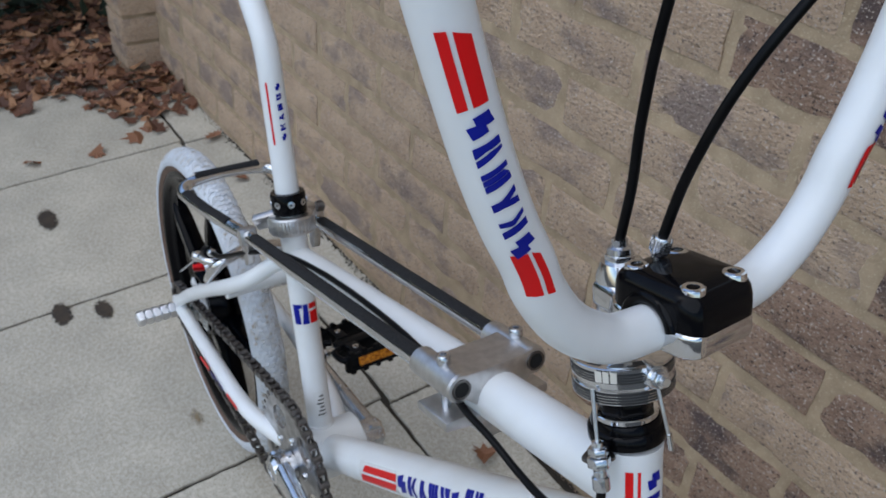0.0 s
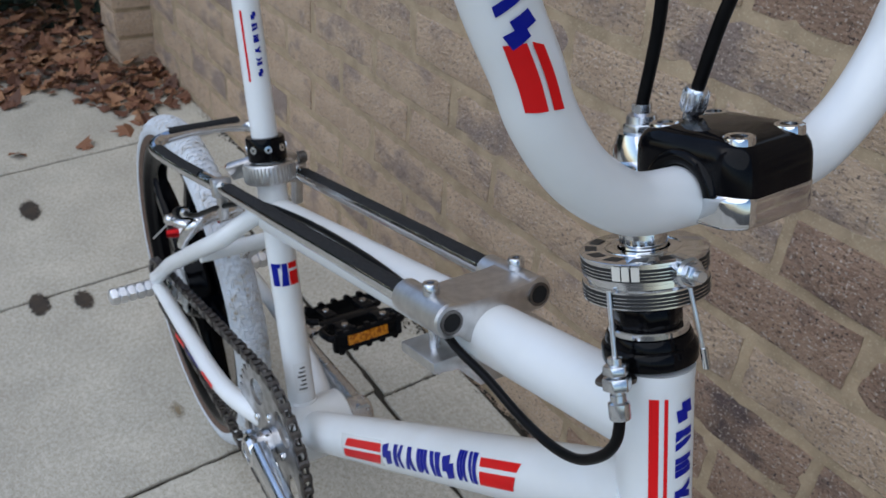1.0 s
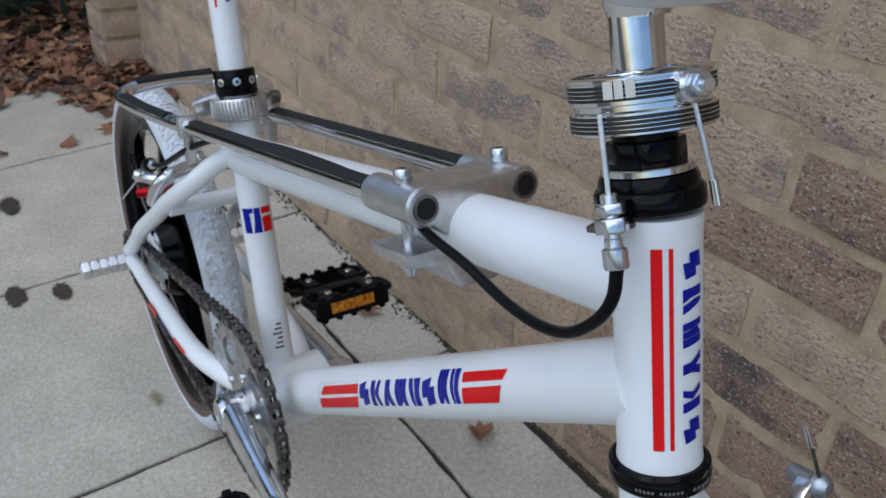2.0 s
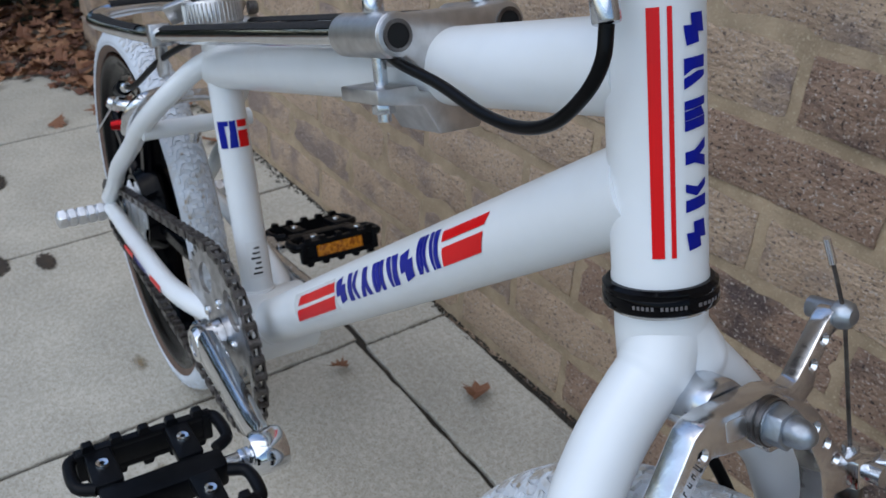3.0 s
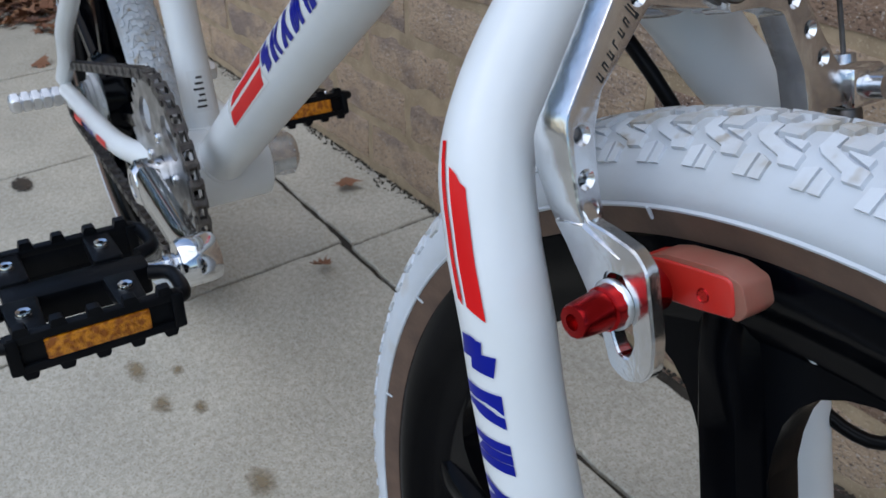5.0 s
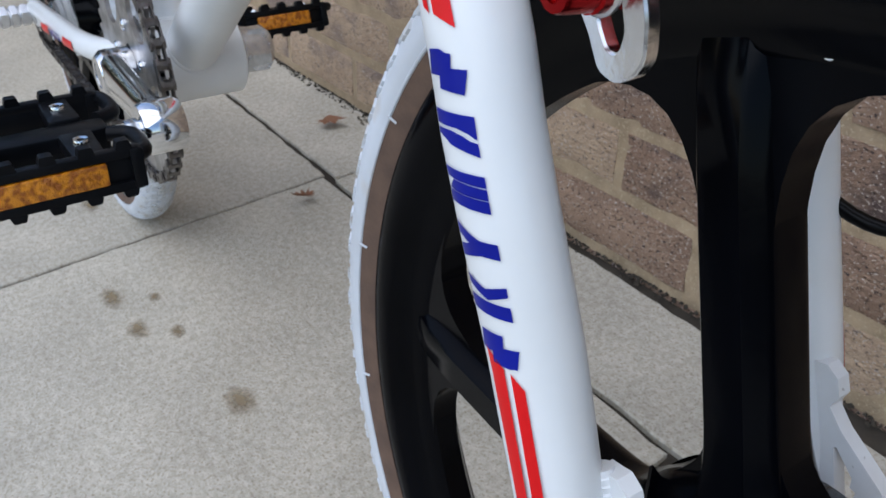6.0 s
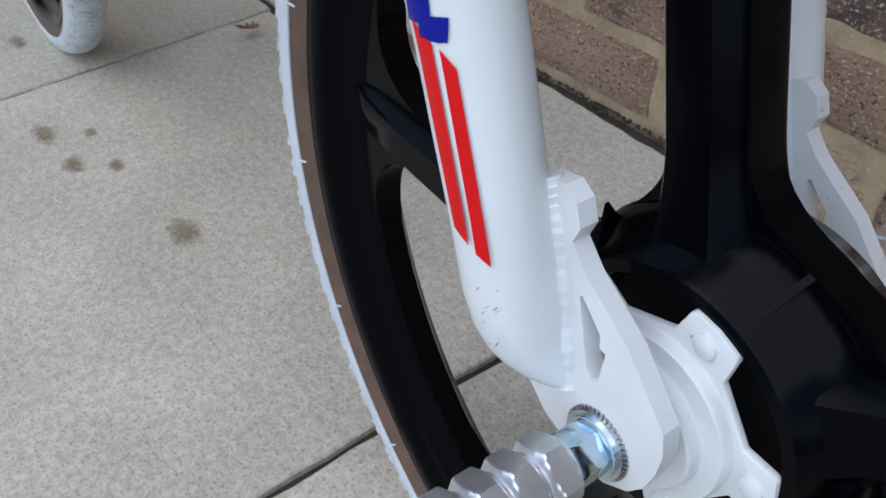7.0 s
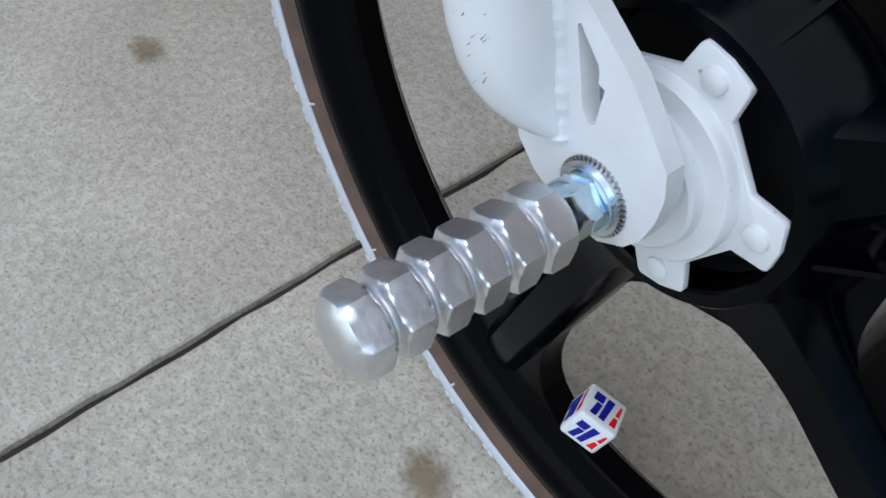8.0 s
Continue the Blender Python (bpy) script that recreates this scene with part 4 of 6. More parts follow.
# wheels
def wheel(name, c, turn, parent, near, yaw=0.0, camber=0.0, size=1.0, hub_at=None):
    """A black five-spoke moulded wheel with a white tyre; turn is the angle of one spoke."""
    m = Matrix.Translation(c) @ pose(0, 0, 0, camber, 0, yaw) @ Matrix.Scale(size, 4) @ axes((0, 0, 0), (0, -1, 0), (1, 0, 0))        # frame z points to the right of the bicycle, its y is up
    mh = m if hub_at is None else Matrix.Translation(hub_at) @ axes((0, 0, 0), (0, -1, 0), (1, 0, 0))
    RC, HIGH, WIDE = 0.2199, 0.0181, 0.0214      # tyre: middle radius, half height and half width of its section
    def tyre_at(deg, out=0.0):
        """A point of the tyre's section; 0 is its side, 90 its crown, below 0 the sidewall down to the rim."""
        t = radians(deg)
        if deg >= 0 and deg <= 180:
            return RC + (HIGH + out) * math.sin(t), (WIDE + out) * math.cos(t)
        low = -deg if deg < 0 else deg - 180
        w = WIDE - 0.0047 * low / 42 + out
        return RC - (HIGH + out) * math.sin(radians(low)), w if deg < 0 else -w
    prof = [(0.2075, 0.0150), (0.2082, 0.0170), (0.2064, 0.0178), (0.2015, 0.0178), (0.1960, 0.0165), (0.1915, 0.0120), (0.1860, 0.0090), (0.1815, 0.0080), (0.1780, 0.0055), (0.1780, -0.0055),
            (0.1815, -0.0080), (0.1860, -0.0090), (0.1915, -0.0120), (0.1960, -0.0165), (0.2015, -0.0178), (0.2064, -0.0178), (0.2082, -0.0170), (0.2075, -0.0150)]
    body = part(name, turned(prof, m, 120, True), nylon_black, parent, "black moulded five-spoke wheel")
    half = math.pi / 5
    def inside(r, a):
        x, y = r * math.cos(a), r * math.sin(a)
        d1 = 0.0119 - (math.sin(half) * x - math.cos(half) * y)
        d2 = 0.0119 - (math.sin(half) * x + math.cos(half) * y)
        k, kh = 48.0, 105.0
        near_rim = math.log(sum(math.exp(max(-60, min(60, k * t))) for t in (d1, d2, r - 0.1782))) / k - 0.0032
        return math.log(sum(math.exp(max(-60, min(60, kh * t))) for t in (near_rim, 0.052 - r))) / kh
    part("spoke_web", windowed(5, 0.040, 0.1815, m, -0.0065, 0.0065, inside, 0.108, radians(turn)), nylon_black, body)
    for k in range(5):
        a = radians(turn + 72 * k)
        d = Vector((math.cos(a), math.sin(a), 0))
        t = Vector((-math.sin(a), math.cos(a), 0))
        bm = bmesh.new()
        sec = [(-0.0121, 0.0056), (-0.0117, 0.0076), (-0.0078, 0.0130), (-0.0066, 0.0142), (0.0066, 0.0142), (0.0078, 0.0130), (0.0117, 0.0076), (0.0121, 0.0056)]
        sec = sec + [(x, -y) for x, y in sec[::-1]]
        rings = []
        for r, w, h in [(0.040 + 0.005 * i, 1 + 0.6 * (1 - i / 8) ** 2.2, 1 + 0.45 * (1 - i / 8) ** 2) for i in range(9)] + [(0.150, 0.96, 0.92), (0.172, 0.98, 0.80), (0.184, 1.0, 0.60), (0.190, 1.0, 0.50)]:
            rings.append([bm.verts.new(m @ (d * r + t * (x * w) + Vector((0, 0, y * h)))) for x, y in sec])
        for p, q in zip(rings, rings[1:]):
            for i in range(len(sec)):
                bm.faces.new((p[i], p[(i + 1) % len(sec)], q[(i + 1) % len(sec)], q[i]))
        bm.faces.new(rings[0])
        bm.faces.new(rings[-1])
        bmesh.ops.recalc_face_normals(bm, faces=bm.faces[:])
        part("spoke", bm, nylon_black, body)
        b = radians(turn + 72 * k + 36)
        db, tb = Vector((math.cos(b), math.sin(b), 0)), Vector((-math.sin(b), math.cos(b), 0))
        for zz in (1, -1):
            fin = [mh @ (db * 0.0415 + Vector((0, 0, zz * 0.0236))), mh @ (db * (0.0560 if zz > 0 else 0.0500) + Vector((0, 0, zz * 0.0088))), mh @ (db * 0.0415 + Vector((0, 0, zz * 0.0060)))]
            bm = bmesh.new()
            va = [[bm.verts.new(p + (m.to_3x3() @ tb) * o) for p in fin] for o in (-0.0010, 0.0010)]
            bm.faces.new(va[0])
            bm.faces.new(va[1])
            for i in range(3):
                bm.faces.new((va[0][i], va[0][(i + 1) % 3], va[1][(i + 1) % 3], va[1][i]))
            part("rib", bm, nylon_black, body)
    for zz in (1, -1):
        cup = [(0.0530, 0.0050), (0.0520, 0.0085), (0.0495, 0.0125), (0.0462, 0.0170), (0.0434, 0.0235), (0.0424, 0.0247), (0.0386, 0.0247), (0.0378, 0.0238), (0.0372, 0.0060), (0.0, 0.0060)]
        part("hub_barrel", turned([(r, zz * h) for r, h in cup], mh, 72), nylon_black, body)
        # added black lining, darkens the cavity behind the hub plate like shade
        part("hub_shade", turned([(0.0, zz * 0.0065), (0.0371, zz * 0.0065), (0.0371, zz * 0.0140)], mh, 48), shade_black, body)
        poly = []
        for k in range(5):
            a = 72 * k + 1
            poly += [(0.0288, a - 18), (0.0372, a - 12.5), (0.0384, a - 11), (0.0388, a), (0.0384, a + 11), (0.0372, a + 12.5), (0.0288, a + 18)]
        star = [(r * math.cos(radians(a)), r * math.sin(radians(a))) for r, a in poly]
        hub = part("hub_plate", prism(star, mh, zz * 0.0235, zz * 0.0262, 0.0005), raw_white, body, "white five-armed hub plate")
        for k in range(5):
            a = radians(72 * k + 1)
            part("rivet", turned([(0, zz * 0.0282), (0.0022, zz * 0.0281), (0.0034, zz * 0.0274), (0.0036, zz * 0.0258)], mh @ Matrix.Translation((0.0325 * math.cos(a), 0.0325 * math.sin(a), 0)), 20), raw_white, hub)
        part("hub_disc", turned([(0.0262, zz * 0.0255), (0.0262, zz * 0.0298), (0.0256, zz * 0.0306), (0.0212, zz * 0.0310), (0.0204, zz * 0.0316), (0.0200, zz * 0.0350), (0.0192, zz * 0.0358), (0.0150, zz * 0.0360), (0.0148, zz * 0.0400), (0.0, zz * 0.0400)], mh, 56), raw_white, hub)
        part("axle", turned([(0.0048, zz * 0.038), (0.0048, zz * 0.058), (0, zz * 0.058)], mh, 16), zinc, body)
    # tyre
    part("tyre", turned([tyre_at(-38 + 256 * k / 44) for k in range(45)], m, 160), white_rubber, body, "white rubber tyre with chevron tread")
    for zz in (1, -1):
        part("tan_sidewall", turned([(r, zz * w) for r, w in [tyre_at(-42 + 31 * k / 8, 0.0003) for k in range(9)]], m, 160), tan_wall, body, "tan rubber sidewall")
        part("sidewall_rib", turned([(r, zz * w) for r, w in (tyre_at(-12, 0.0002), tyre_at(-11, 0.0008), tyre_at(-9, 0.0009), tyre_at(-7, 0.0001))], m, 160), white_rubber, body)
        if near:
            for k in range(18):
                pr = m @ Matrix.Rotation(radians(20 * k + 8.5), 4, "Z")
                (r0, w0), (r1, w1) = tyre_at(-21, 0.0004), tyre_at(-9, 0.0010)
                part("tick_mark", tube([pr @ Vector((r0, 0, zz * w0)), pr @ Vector((r1, -0.0005, zz * w1))], 0.0006, 6), white_rubber, body)
    pitch_n, long = 92, 18.5
    base, tip = 0.0, 0.0020
    arc = 0.0200
    shapes = []                                  # outline, side, height, dirty crown or not
    for s in (1, -1):
        shapes.append(([(1.0, 0.4), (7.0, 0.4), (7.0, 4.4), (11.6, 5.4), (11.6, 8.8), (4.6, 8.8), (4.6, 4.4), (1.0, 3.4)], s, 1.0, True))
        shapes.append(([(12.4, 0.4), (17.6, 0.4), (17.6, 3.0), (12.4, 4.0)], s, 1.0, True))
        shapes.append(([(1.6, 9.8), (8.8, 9.6), (8.8, 10.0), (1.6, 12.2)], s, 0.9, False))
        shapes.append(([(0.4, 13.0), (5.4, 12.3), (12.7, 9.4), (12.7, 5.6), (16.8, 5.6), (16.8, 10.2), (14.8, 11.8), (6.6, 14.8), (5.6, 16.6), (0.4, 16.6)], s, 0.85, False))
        shapes.append(([(8.2, 16.4), (11.5, 15.0), (12.4, 21.0), (8.9, 21.0)], s, 0.75, False))
        shapes.append(([(12.6, 15.0), (16.6, 16.0), (17.6, 21.0), (13.6, 21.0)], s, 0.75, False))
    for dirty, title, mat, label in ((True, "crown_tread", dirty_tread, "worn tread blocks, brown with dirt"), (False, "side_tread", worn_rubber, "white zigzag tread blocks")):
        vs, fs = [], []
        for k in range(pitch_n):
            for poly, s, low, crown in shapes:
                if crown != dirty:
                    continue
                shift = 0.0 if s > 0 else long / 2
                vi = len(vs)
                cx = sum(p[0] for p in poly) / len(poly)
                cw = sum(p[1] for p in poly) / len(poly)
                for lift in (base, tip * low):
                    grow = 1.07 if lift == base else 1.0
                    for u, w in poly:
                        u, w = cx + (u - cx) * grow, cw + (w - cw) * grow
                        ang = 2 * math.pi * (k + (u + shift) / long) / pitch_n
                        th = s * w * 0.00104 / arc
                        rr = RC + (HIGH - 0.0004 + lift) * math.cos(th)
                        vs.append(m @ Vector((rr * math.cos(ang), rr * math.sin(ang), (WIDE - 0.0004 + lift) * math.sin(th))))
                c = len(poly)
                fs.append([vi + c + i for i in range(c)])
                for i in range(c):
                    fs.append([vi + i, vi + (i + 1) % c, vi + c + (i + 1) % c, vi + c + i])
        me = bpy.data.meshes.new("tread")
        me.from_pydata([tuple(v) for v in vs], [], fs)
        bm = bmesh.new()
        bm.from_mesh(me)
        bpy.data.meshes.remove(me)
        tagged(part(title, bm, mat if near else worn_rubber, body, label if near else "white zigzag tread blocks", 20), kind="stuff")
    return body


front = wheel("front_wheel", (0.0022, 0, 0.2408), 105.0, bike, True, 0.82, -0.34, 1.0, (0, 0, R))
wheel("rear_wheel", REAR_HUB, 80, bike, False, -0.97, 0.75, 0.905, (-0.873, 0.0144, 0.224))
vm = axes((0, 0, R), (0, -1, 0), (1, 0, 0))
part("valve_hole", turned([(0, 0.0068), (0.0020, 0.0068)], vm @ Matrix.Translation((-0.0185, 0.1775, 0)), 18), clear_film, front)
# cube-shaped valve cap on the front wheel
cubem = axes((-0.0042, -0.0113, R - 0.1462), (0.279, 0.285, 0.914), (0.847, 0.376, -0.376))
valve = part("valve_cap", box(cubem, 0.0084, 0.0084, 0.0084, 0.0016, 3), raw_white, front, "white dice-like valve cap with red and blue marks")
part("valve_stem", tube([(-0.012, -0.004, R - 0.175), (-0.0060, -0.0113, R - 0.150)], 0.0030, 12), black_plastic, front)
for ax_i in (2, 1, 0):
    fm = cubem @ (Matrix.Identity(4) if ax_i == 2 else (Matrix.Rotation(radians(90), 4, "X") if ax_i == 1 else Matrix.Rotation(radians(-90), 4, "Y")))
    for mat, poly in ((blue_decal, [(-6.0, 1.2), (-1.6, 1.2), (-1.2, 5.2), (-5.6, 5.2)]), (blue_decal, [(-5.4, -5.6), (-2.6, -5.6), (-1.4, 0.6), (-4.0, 0.6)]), (blue_decal, [(-1.4, -5.6), (1.2, -5.6), (3.0, 5.2), (-0.2, 5.2)]),
                      (red_decal, [(3.4, -5.4), (6.2, -5.4), (6.2, -1.0), (4.4, -1.0)]), (red_decal, [(4.6, 0.2), (6.4, 0.2), (6.4, 5.2), (5.6, 5.2)])):
        part("cap_mark", prism([(x * 0.001, y * 0.001) for x, y in poly], fm, 0.0083, 0.0086), mat, valve)

# pegs and axle nuts
def peg(c, s, length, mat_nut):
    d = Vector((0, s, 0))
    bm = bmesh.new()
    for k in range(44):
        a = 2 * math.pi * k / 44
        join(bm, box(axes(c, d) @ Matrix.Rotation(a, 4, "Z") @ Matrix.Translation((0.0103, 0, 0.0478)), 0.0006, 0.0004, 0.0005))
    tagged(part("washer_teeth", bm, steel_grey, bike), kind="stuff")
    w = part("axle_washer", turned([(0.0045, 0.0475), (0.0098, 0.0475), (0.0100, 0.0480), (0.0100, 0.0490), (0.0045, 0.0492)], axes(c, d), 30, True), zinc, bike)
    part("axle_nut", join(turned([(0.0045, 0.0490), (0.0088, 0.0490), (0.0088, 0.0505), (0.0045, 0.0506)], axes(c, d), 30, True), prism(ngon(6, 0.0082, 0.3), axes(c, d), 0.0503, 0.0610, 0.0008)), mat_nut, w)
    n = 6
    seg = length / n
    m = axes(c, d, (0.9, 0, 0.42))
    prof = []                                # height, reach of the chamfer's cone
    for k in range(n):
        h0, h1 = 0.0600 + seg * k, 0.0600 + seg * (k + 1)
        prof += [(h0, 0.0082), (h0 + 0.0005, 0.0083), (h0 + 0.0009, 0.0087), (h0 + 0.0013, 0.0097), (h0 + 0.0018, 0.0105), (h0 + 0.0023, 0.0120)]
        if k < n - 1:
            prof += [(h1 - 0.0023, 0.0120), (h1 - 0.0018, 0.0105), (h1 - 0.0013, 0.0097), (h1 - 0.0009, 0.0087), (h1 - 0.0005, 0.0083)]
        else:
            prof += [(h1 - 0.0040, 0.0120), (h1 - 0.0028, 0.0110), (h1 - 0.0012, 0.0098), (h1 + 0.0002, 0.0082), (h1 + 0.0012, 0.0060), (h1 + 0.0018, 0.0034), (h1 + 0.0020, 0.0004)]
    bm = bmesh.new()
    rings = []
    for h, reach_r in prof:
        row = []
        for k in range(72):
            a = 2 * math.pi * k / 72
            rr = min(reach_r, 0.0096 / math.cos((a % radians(60)) - radians(30)))
            row.append(bm.verts.new(m @ Vector((rr * math.cos(a), rr * math.sin(a), h))))
        rings.append(row)
    for p, q in zip(rings, rings[1:]):
        for k in range(72):
            bm.faces.new((p[k], p[(k + 1) % 72], q[(k + 1) % 72], q[k]))
    bm.faces.new(rings[0])
    bm.faces.new(rings[-1])
    return part("foot_peg", bm, brushed, bike, "silver hexagonal grooved axle peg", 25)

peg(Vector((0, 0, R)), -1, 0.0600, blue_zinc)
peg(Vector((0, 0, R)), 1, 0.062, blue_zinc)
peg(REAR + Vector((0, 0.012, 0)), -1, 0.060, blue_zinc)
peg(REAR - Vector((0, 0.012, 0)), 1, 0.060, blue_zinc)

# front brake: a side-pull caliper before the fork crown
pivot = Vector((-0.0720, 0.0065, 0.5000)) - AHEAD * 0.0145
km = axes(pivot, AHEAD, (0, 1, 0))          # x: to the wall, y: up the steering axis, z: forward
if (km.to_3x3() @ Vector((0, 1, 0))).z < 0:
    km = axes(pivot, AHEAD, (0, 1, 0)) @ Matrix.Rotation(math.pi, 4, "Z")
sx = 1 if (km.to_3x3() @ Vector((1, 0, 0))).y > 0 else -1
def kp(poly, scale=0.001):
    return [(x * sx * scale, y * scale) for x, y in poly]
# near arm: a flat-faced bar that bends down beside the tyre, its back edge sweeping forward
arm_r = [(7, 12.2), (-9, 11.9), (-22, 12.0), (-29, 11.0), (-33.5, 8.0), (-44.5, -8.0), (-55.2, -23.5), (-56.0, -28.0), (-55.6, -37), (-54.6, -46), (-52.8, -53),
         (-46.2, -53), (-46.4, -46), (-46.9, -38.5), (-46.6, -28), (-43.5, -19.5), (-35, -11.0), (-26, -1.8), (-19, -3.0), (-5, -5.4), (7, -6)]
def swept(bm):
    inv = km.inverted()
    for v in bm.verts:
        q = inv @ v.co
        if q.z < 0.003:
            d = -q.y * 1000
            f = -4.0 * min(1.0, max(0.0, (d - 22) / 10)) + 3.5 * min(1.0, max(0.0, (d - 34) / 19))
            v.co += (km.to_3x3() @ Vector((0, 0, f * 0.001)))
    return bm
caliper = part("front_brake", swept(prism(kp(rounded(arm_r, 1.2, 2)), km, 0.0, 0.0105, 0.0009, 2)), satin_alloy, bike, "polished silver caliper brake arm", 24)
part("bar_flat", prism(kp(rounded([(-19.5, 9.2), (-10.0, 9.0), (-9.0, 0.4), (-18.5, 1.2)], 1.2, 2)), km, 0.0100, 0.0108, 0.0003), alloy, caliper)
# slotted end plate, square to the arm: x forward, y up the steering axis
pm = km @ Matrix(((0, 0, sx, 0), (0, 1, 0, 0), (1, 0, 0, 0), (0, 0, 0, 1)))
plate = rounded([(8.5, -48.5), (12.0, -49.5), (18, -51), (27.5, -54.5), (31, -59), (31.6, -77), (30.0, -85), (26.5, -88.5), (20, -90), (15.0, -87), (13.2, -79), (8.0, -67), (3.0, -58.5), (0.5, -53), (-2.5, -44), (-3.8, -36), (6.0, -36)], 1.5, 3)
slot = rounded([(17.0, -61.5), (22.5, -61.5), (24.0, -66), (24.5, -79), (22.0, -83.5), (19.0, -82.5), (17.5, -78), (15.6, -66)], 1.5, 3)
def rim(poly, c, n=72):
    """The outline met by n rays from the point c."""
    out = []
    for k in range(n):
        a = 2 * math.pi * k / n
        dx, dy = math.cos(a), math.sin(a)
        far = 0.0
        for (x0, y0), (x1, y1) in zip(poly, poly[1:] + poly[:1]):
            ex, ey = x1 - x0, y1 - y0
            det = dx * -ey + ex * dy
            if abs(det) > 1e-9:
                t = ((x0 - c[0]) * -ey + ex * (y0 - c[1])) / det
                s = (dx * (y0 - c[1]) - dy * (x0 - c[0])) / det
                if t > 0 and -1e-6 <= s <= 1 + 1e-6:
                    far = max(far, t)
        out.append((c[0] + dx * far, c[1] + dy * far))
    return out
bm = bmesh.new()
loops = []
for poly, h in ((plate, -53.0), (plate, -48.6), (slot, -48.6), (slot, -53.0)):
    loops.append([bm.verts.new(pm @ Vector((x * 0.001, y * 0.001, h * 0.001))) for x, y in rim(poly, (20.0, -72.0))])
for p, q in zip(loops, loops[1:] + loops[:1]):
    for k in range(72):
        bm.faces.new((p[k], p[(k + 1) % 72], q[(k + 1) % 72], q[k]))
bmesh.ops.recalc_face_normals(bm, faces=bm.faces[:])
sharp = [e for e in bm.edges if len(e.link_faces) == 2 and e.calc_face_angle() > 1.2]
bmesh.ops.bevel(bm, geom=sharp, offset=0.0006, segments=2, affect="EDGES")
part("slotted_plate", bm, satin_alloy, caliper, "slotted end of the brake arm", 30)
bm = bmesh.new()                             # neck between the bar and its slotted end
for x0, x1, y, z0, z1 in ((-53.9, -46.4, -50.2, -1.0, 10.3), (-53.3, -48.2, -58.0, 3.4, 25.0)):
    for x in (x0, x1):
        for z in (z0, z1):
            bm.verts.new(km @ Vector((x * sx * 0.001, y * 0.001, z * 0.001)))
bmesh.ops.convex_hull(bm, input=bm.verts[:])
bmesh.ops.bevel(bm, geom=[e for e in bm.edges if len(e.link_faces) == 2 and e.calc_face_angle() > 0.5], offset=0.0007, segments=2, affect="EDGES")
part("arm_neck", bm, satin_alloy, caliper, "", 62)
def drill(ob, m, places, face):
    """Sinks dished holes into a flat arm."""
    for x, y in places:
        bm = turned([(0, face - 0.0050), (0.0012, face - 0.0048), (0.0015, face - 0.0016), (0.0022, face - 0.0006), (0.0027, face), (0.0029, face + 0.002), (0, face + 0.002)], m @ Matrix.Translation((x * sx, y, 0)), 20)
        bmesh.ops.remove_doubles(bm, verts=bm.verts[:], dist=1e-6)
        bmesh.ops.recalc_face_normals(bm, faces=bm.faces[:])
        me = bpy.data.meshes.new("drill")
        bm.to_mesh(me)
        bm.free()
        bit = new("drill", me)
        mod = ob.modifiers.new("hole", "BOOLEAN")
        mod.operation, mod.object, mod.solver = "DIFFERENCE", bit, "EXACT"
        bpy.context.view_layer.update()
        cut = bpy.data.meshes.new_from_object(ob.evaluated_get(bpy.context.evaluated_depsgraph_get()))
        ob.modifiers.remove(mod)
        bpy.data.objects.remove(bit)
        bpy.data.meshes.remove(me)
        ob.data = cut
        cut.set_sharp_from_angle(angle=radians(24))
drill(caliper, km, ((-0.0300, 0.0010), (-0.0511, -0.0288), (-0.0510, -0.0397), (-0.0504, -0.0474)), 0.0105)
for k in range(7):
    g = k / 6
    cx, cy, up = -44.0 + 11.6 * g, -16.2 + 14.0 * g, 2.5 if k == 6 else 1.2
    ux, uy = 0.63, 0.777
    for da, db, ha, hb in ((-0.55, 0.0, 0.20, 1.0), (0.40, 0.0, 0.18, 0.85), (0.0, 0.8 if k % 2 else -0.8, 0.55, 0.22)):
        if k == 3 and hb == 0.85:
            continue
        part("printed_mark", prism(kp([(cx + (da + a * ha + b * hb * 0.25) * ux - (db + b * hb) * up * uy, cy + (da + a * ha + b * hb * 0.25) * uy + (db + b * hb) * up * ux) for a, b in ((-1, -1), (1, -1), (1, 1), (-1, 1))]), km, 0.0104, 0.0106), ink_black, caliper, "small black logo shape")
upper = [(0, 10), (14, 8.6), (22.0, 5.2), (26.5, 6.9), (34.5, 15.3), (42.4, 24.3), (47.5, 28.3), (52.5, 28.3), (54.5, 24.0), (53.0, 19.8), (46, 18.3), (41.5, 12.5), (38.5, 8.3), (36, 0), (27, -6), (2, -7)]
upper_part = part("upper_arm", prism(kp(rounded(upper, 1.2, 2)), km, -0.0034, 0.0040, 0.0008, 2), satin_alloy, caliper, "", 24)
drill(upper_part, km, ((0.0352, 0.0098), (0.0414, 0.0180)), 0.0040)
arm_l = [(-3, 9.5), (10, 9.0), (21, 2.5), (27.5, -5), (34.5, -16.5), (42, -27), (52, -27.5), (54.5, -30), (54, -38), (44, -39), (34.5, -38.5), (31.8, -44), (32.5, -62), (27, -62), (26.5, -46), (27.5, -36), (26.0, -26), (18, -9.5), (10, -7), (-3, -7)]
arm2 = part("left_arm", prism(kp(rounded(arm_l, 1.2, 2)), km, 0.0050, 0.0145, 0.0008, 2), satin_alloy, caliper, "", 24)
drill(arm2, km, ((0.0224, -0.0064), (0.0290, -0.0152), (0.0345, -0.0236)), 0.0145)
knm = km @ Matrix.Translation((0, 0.0035, 0))
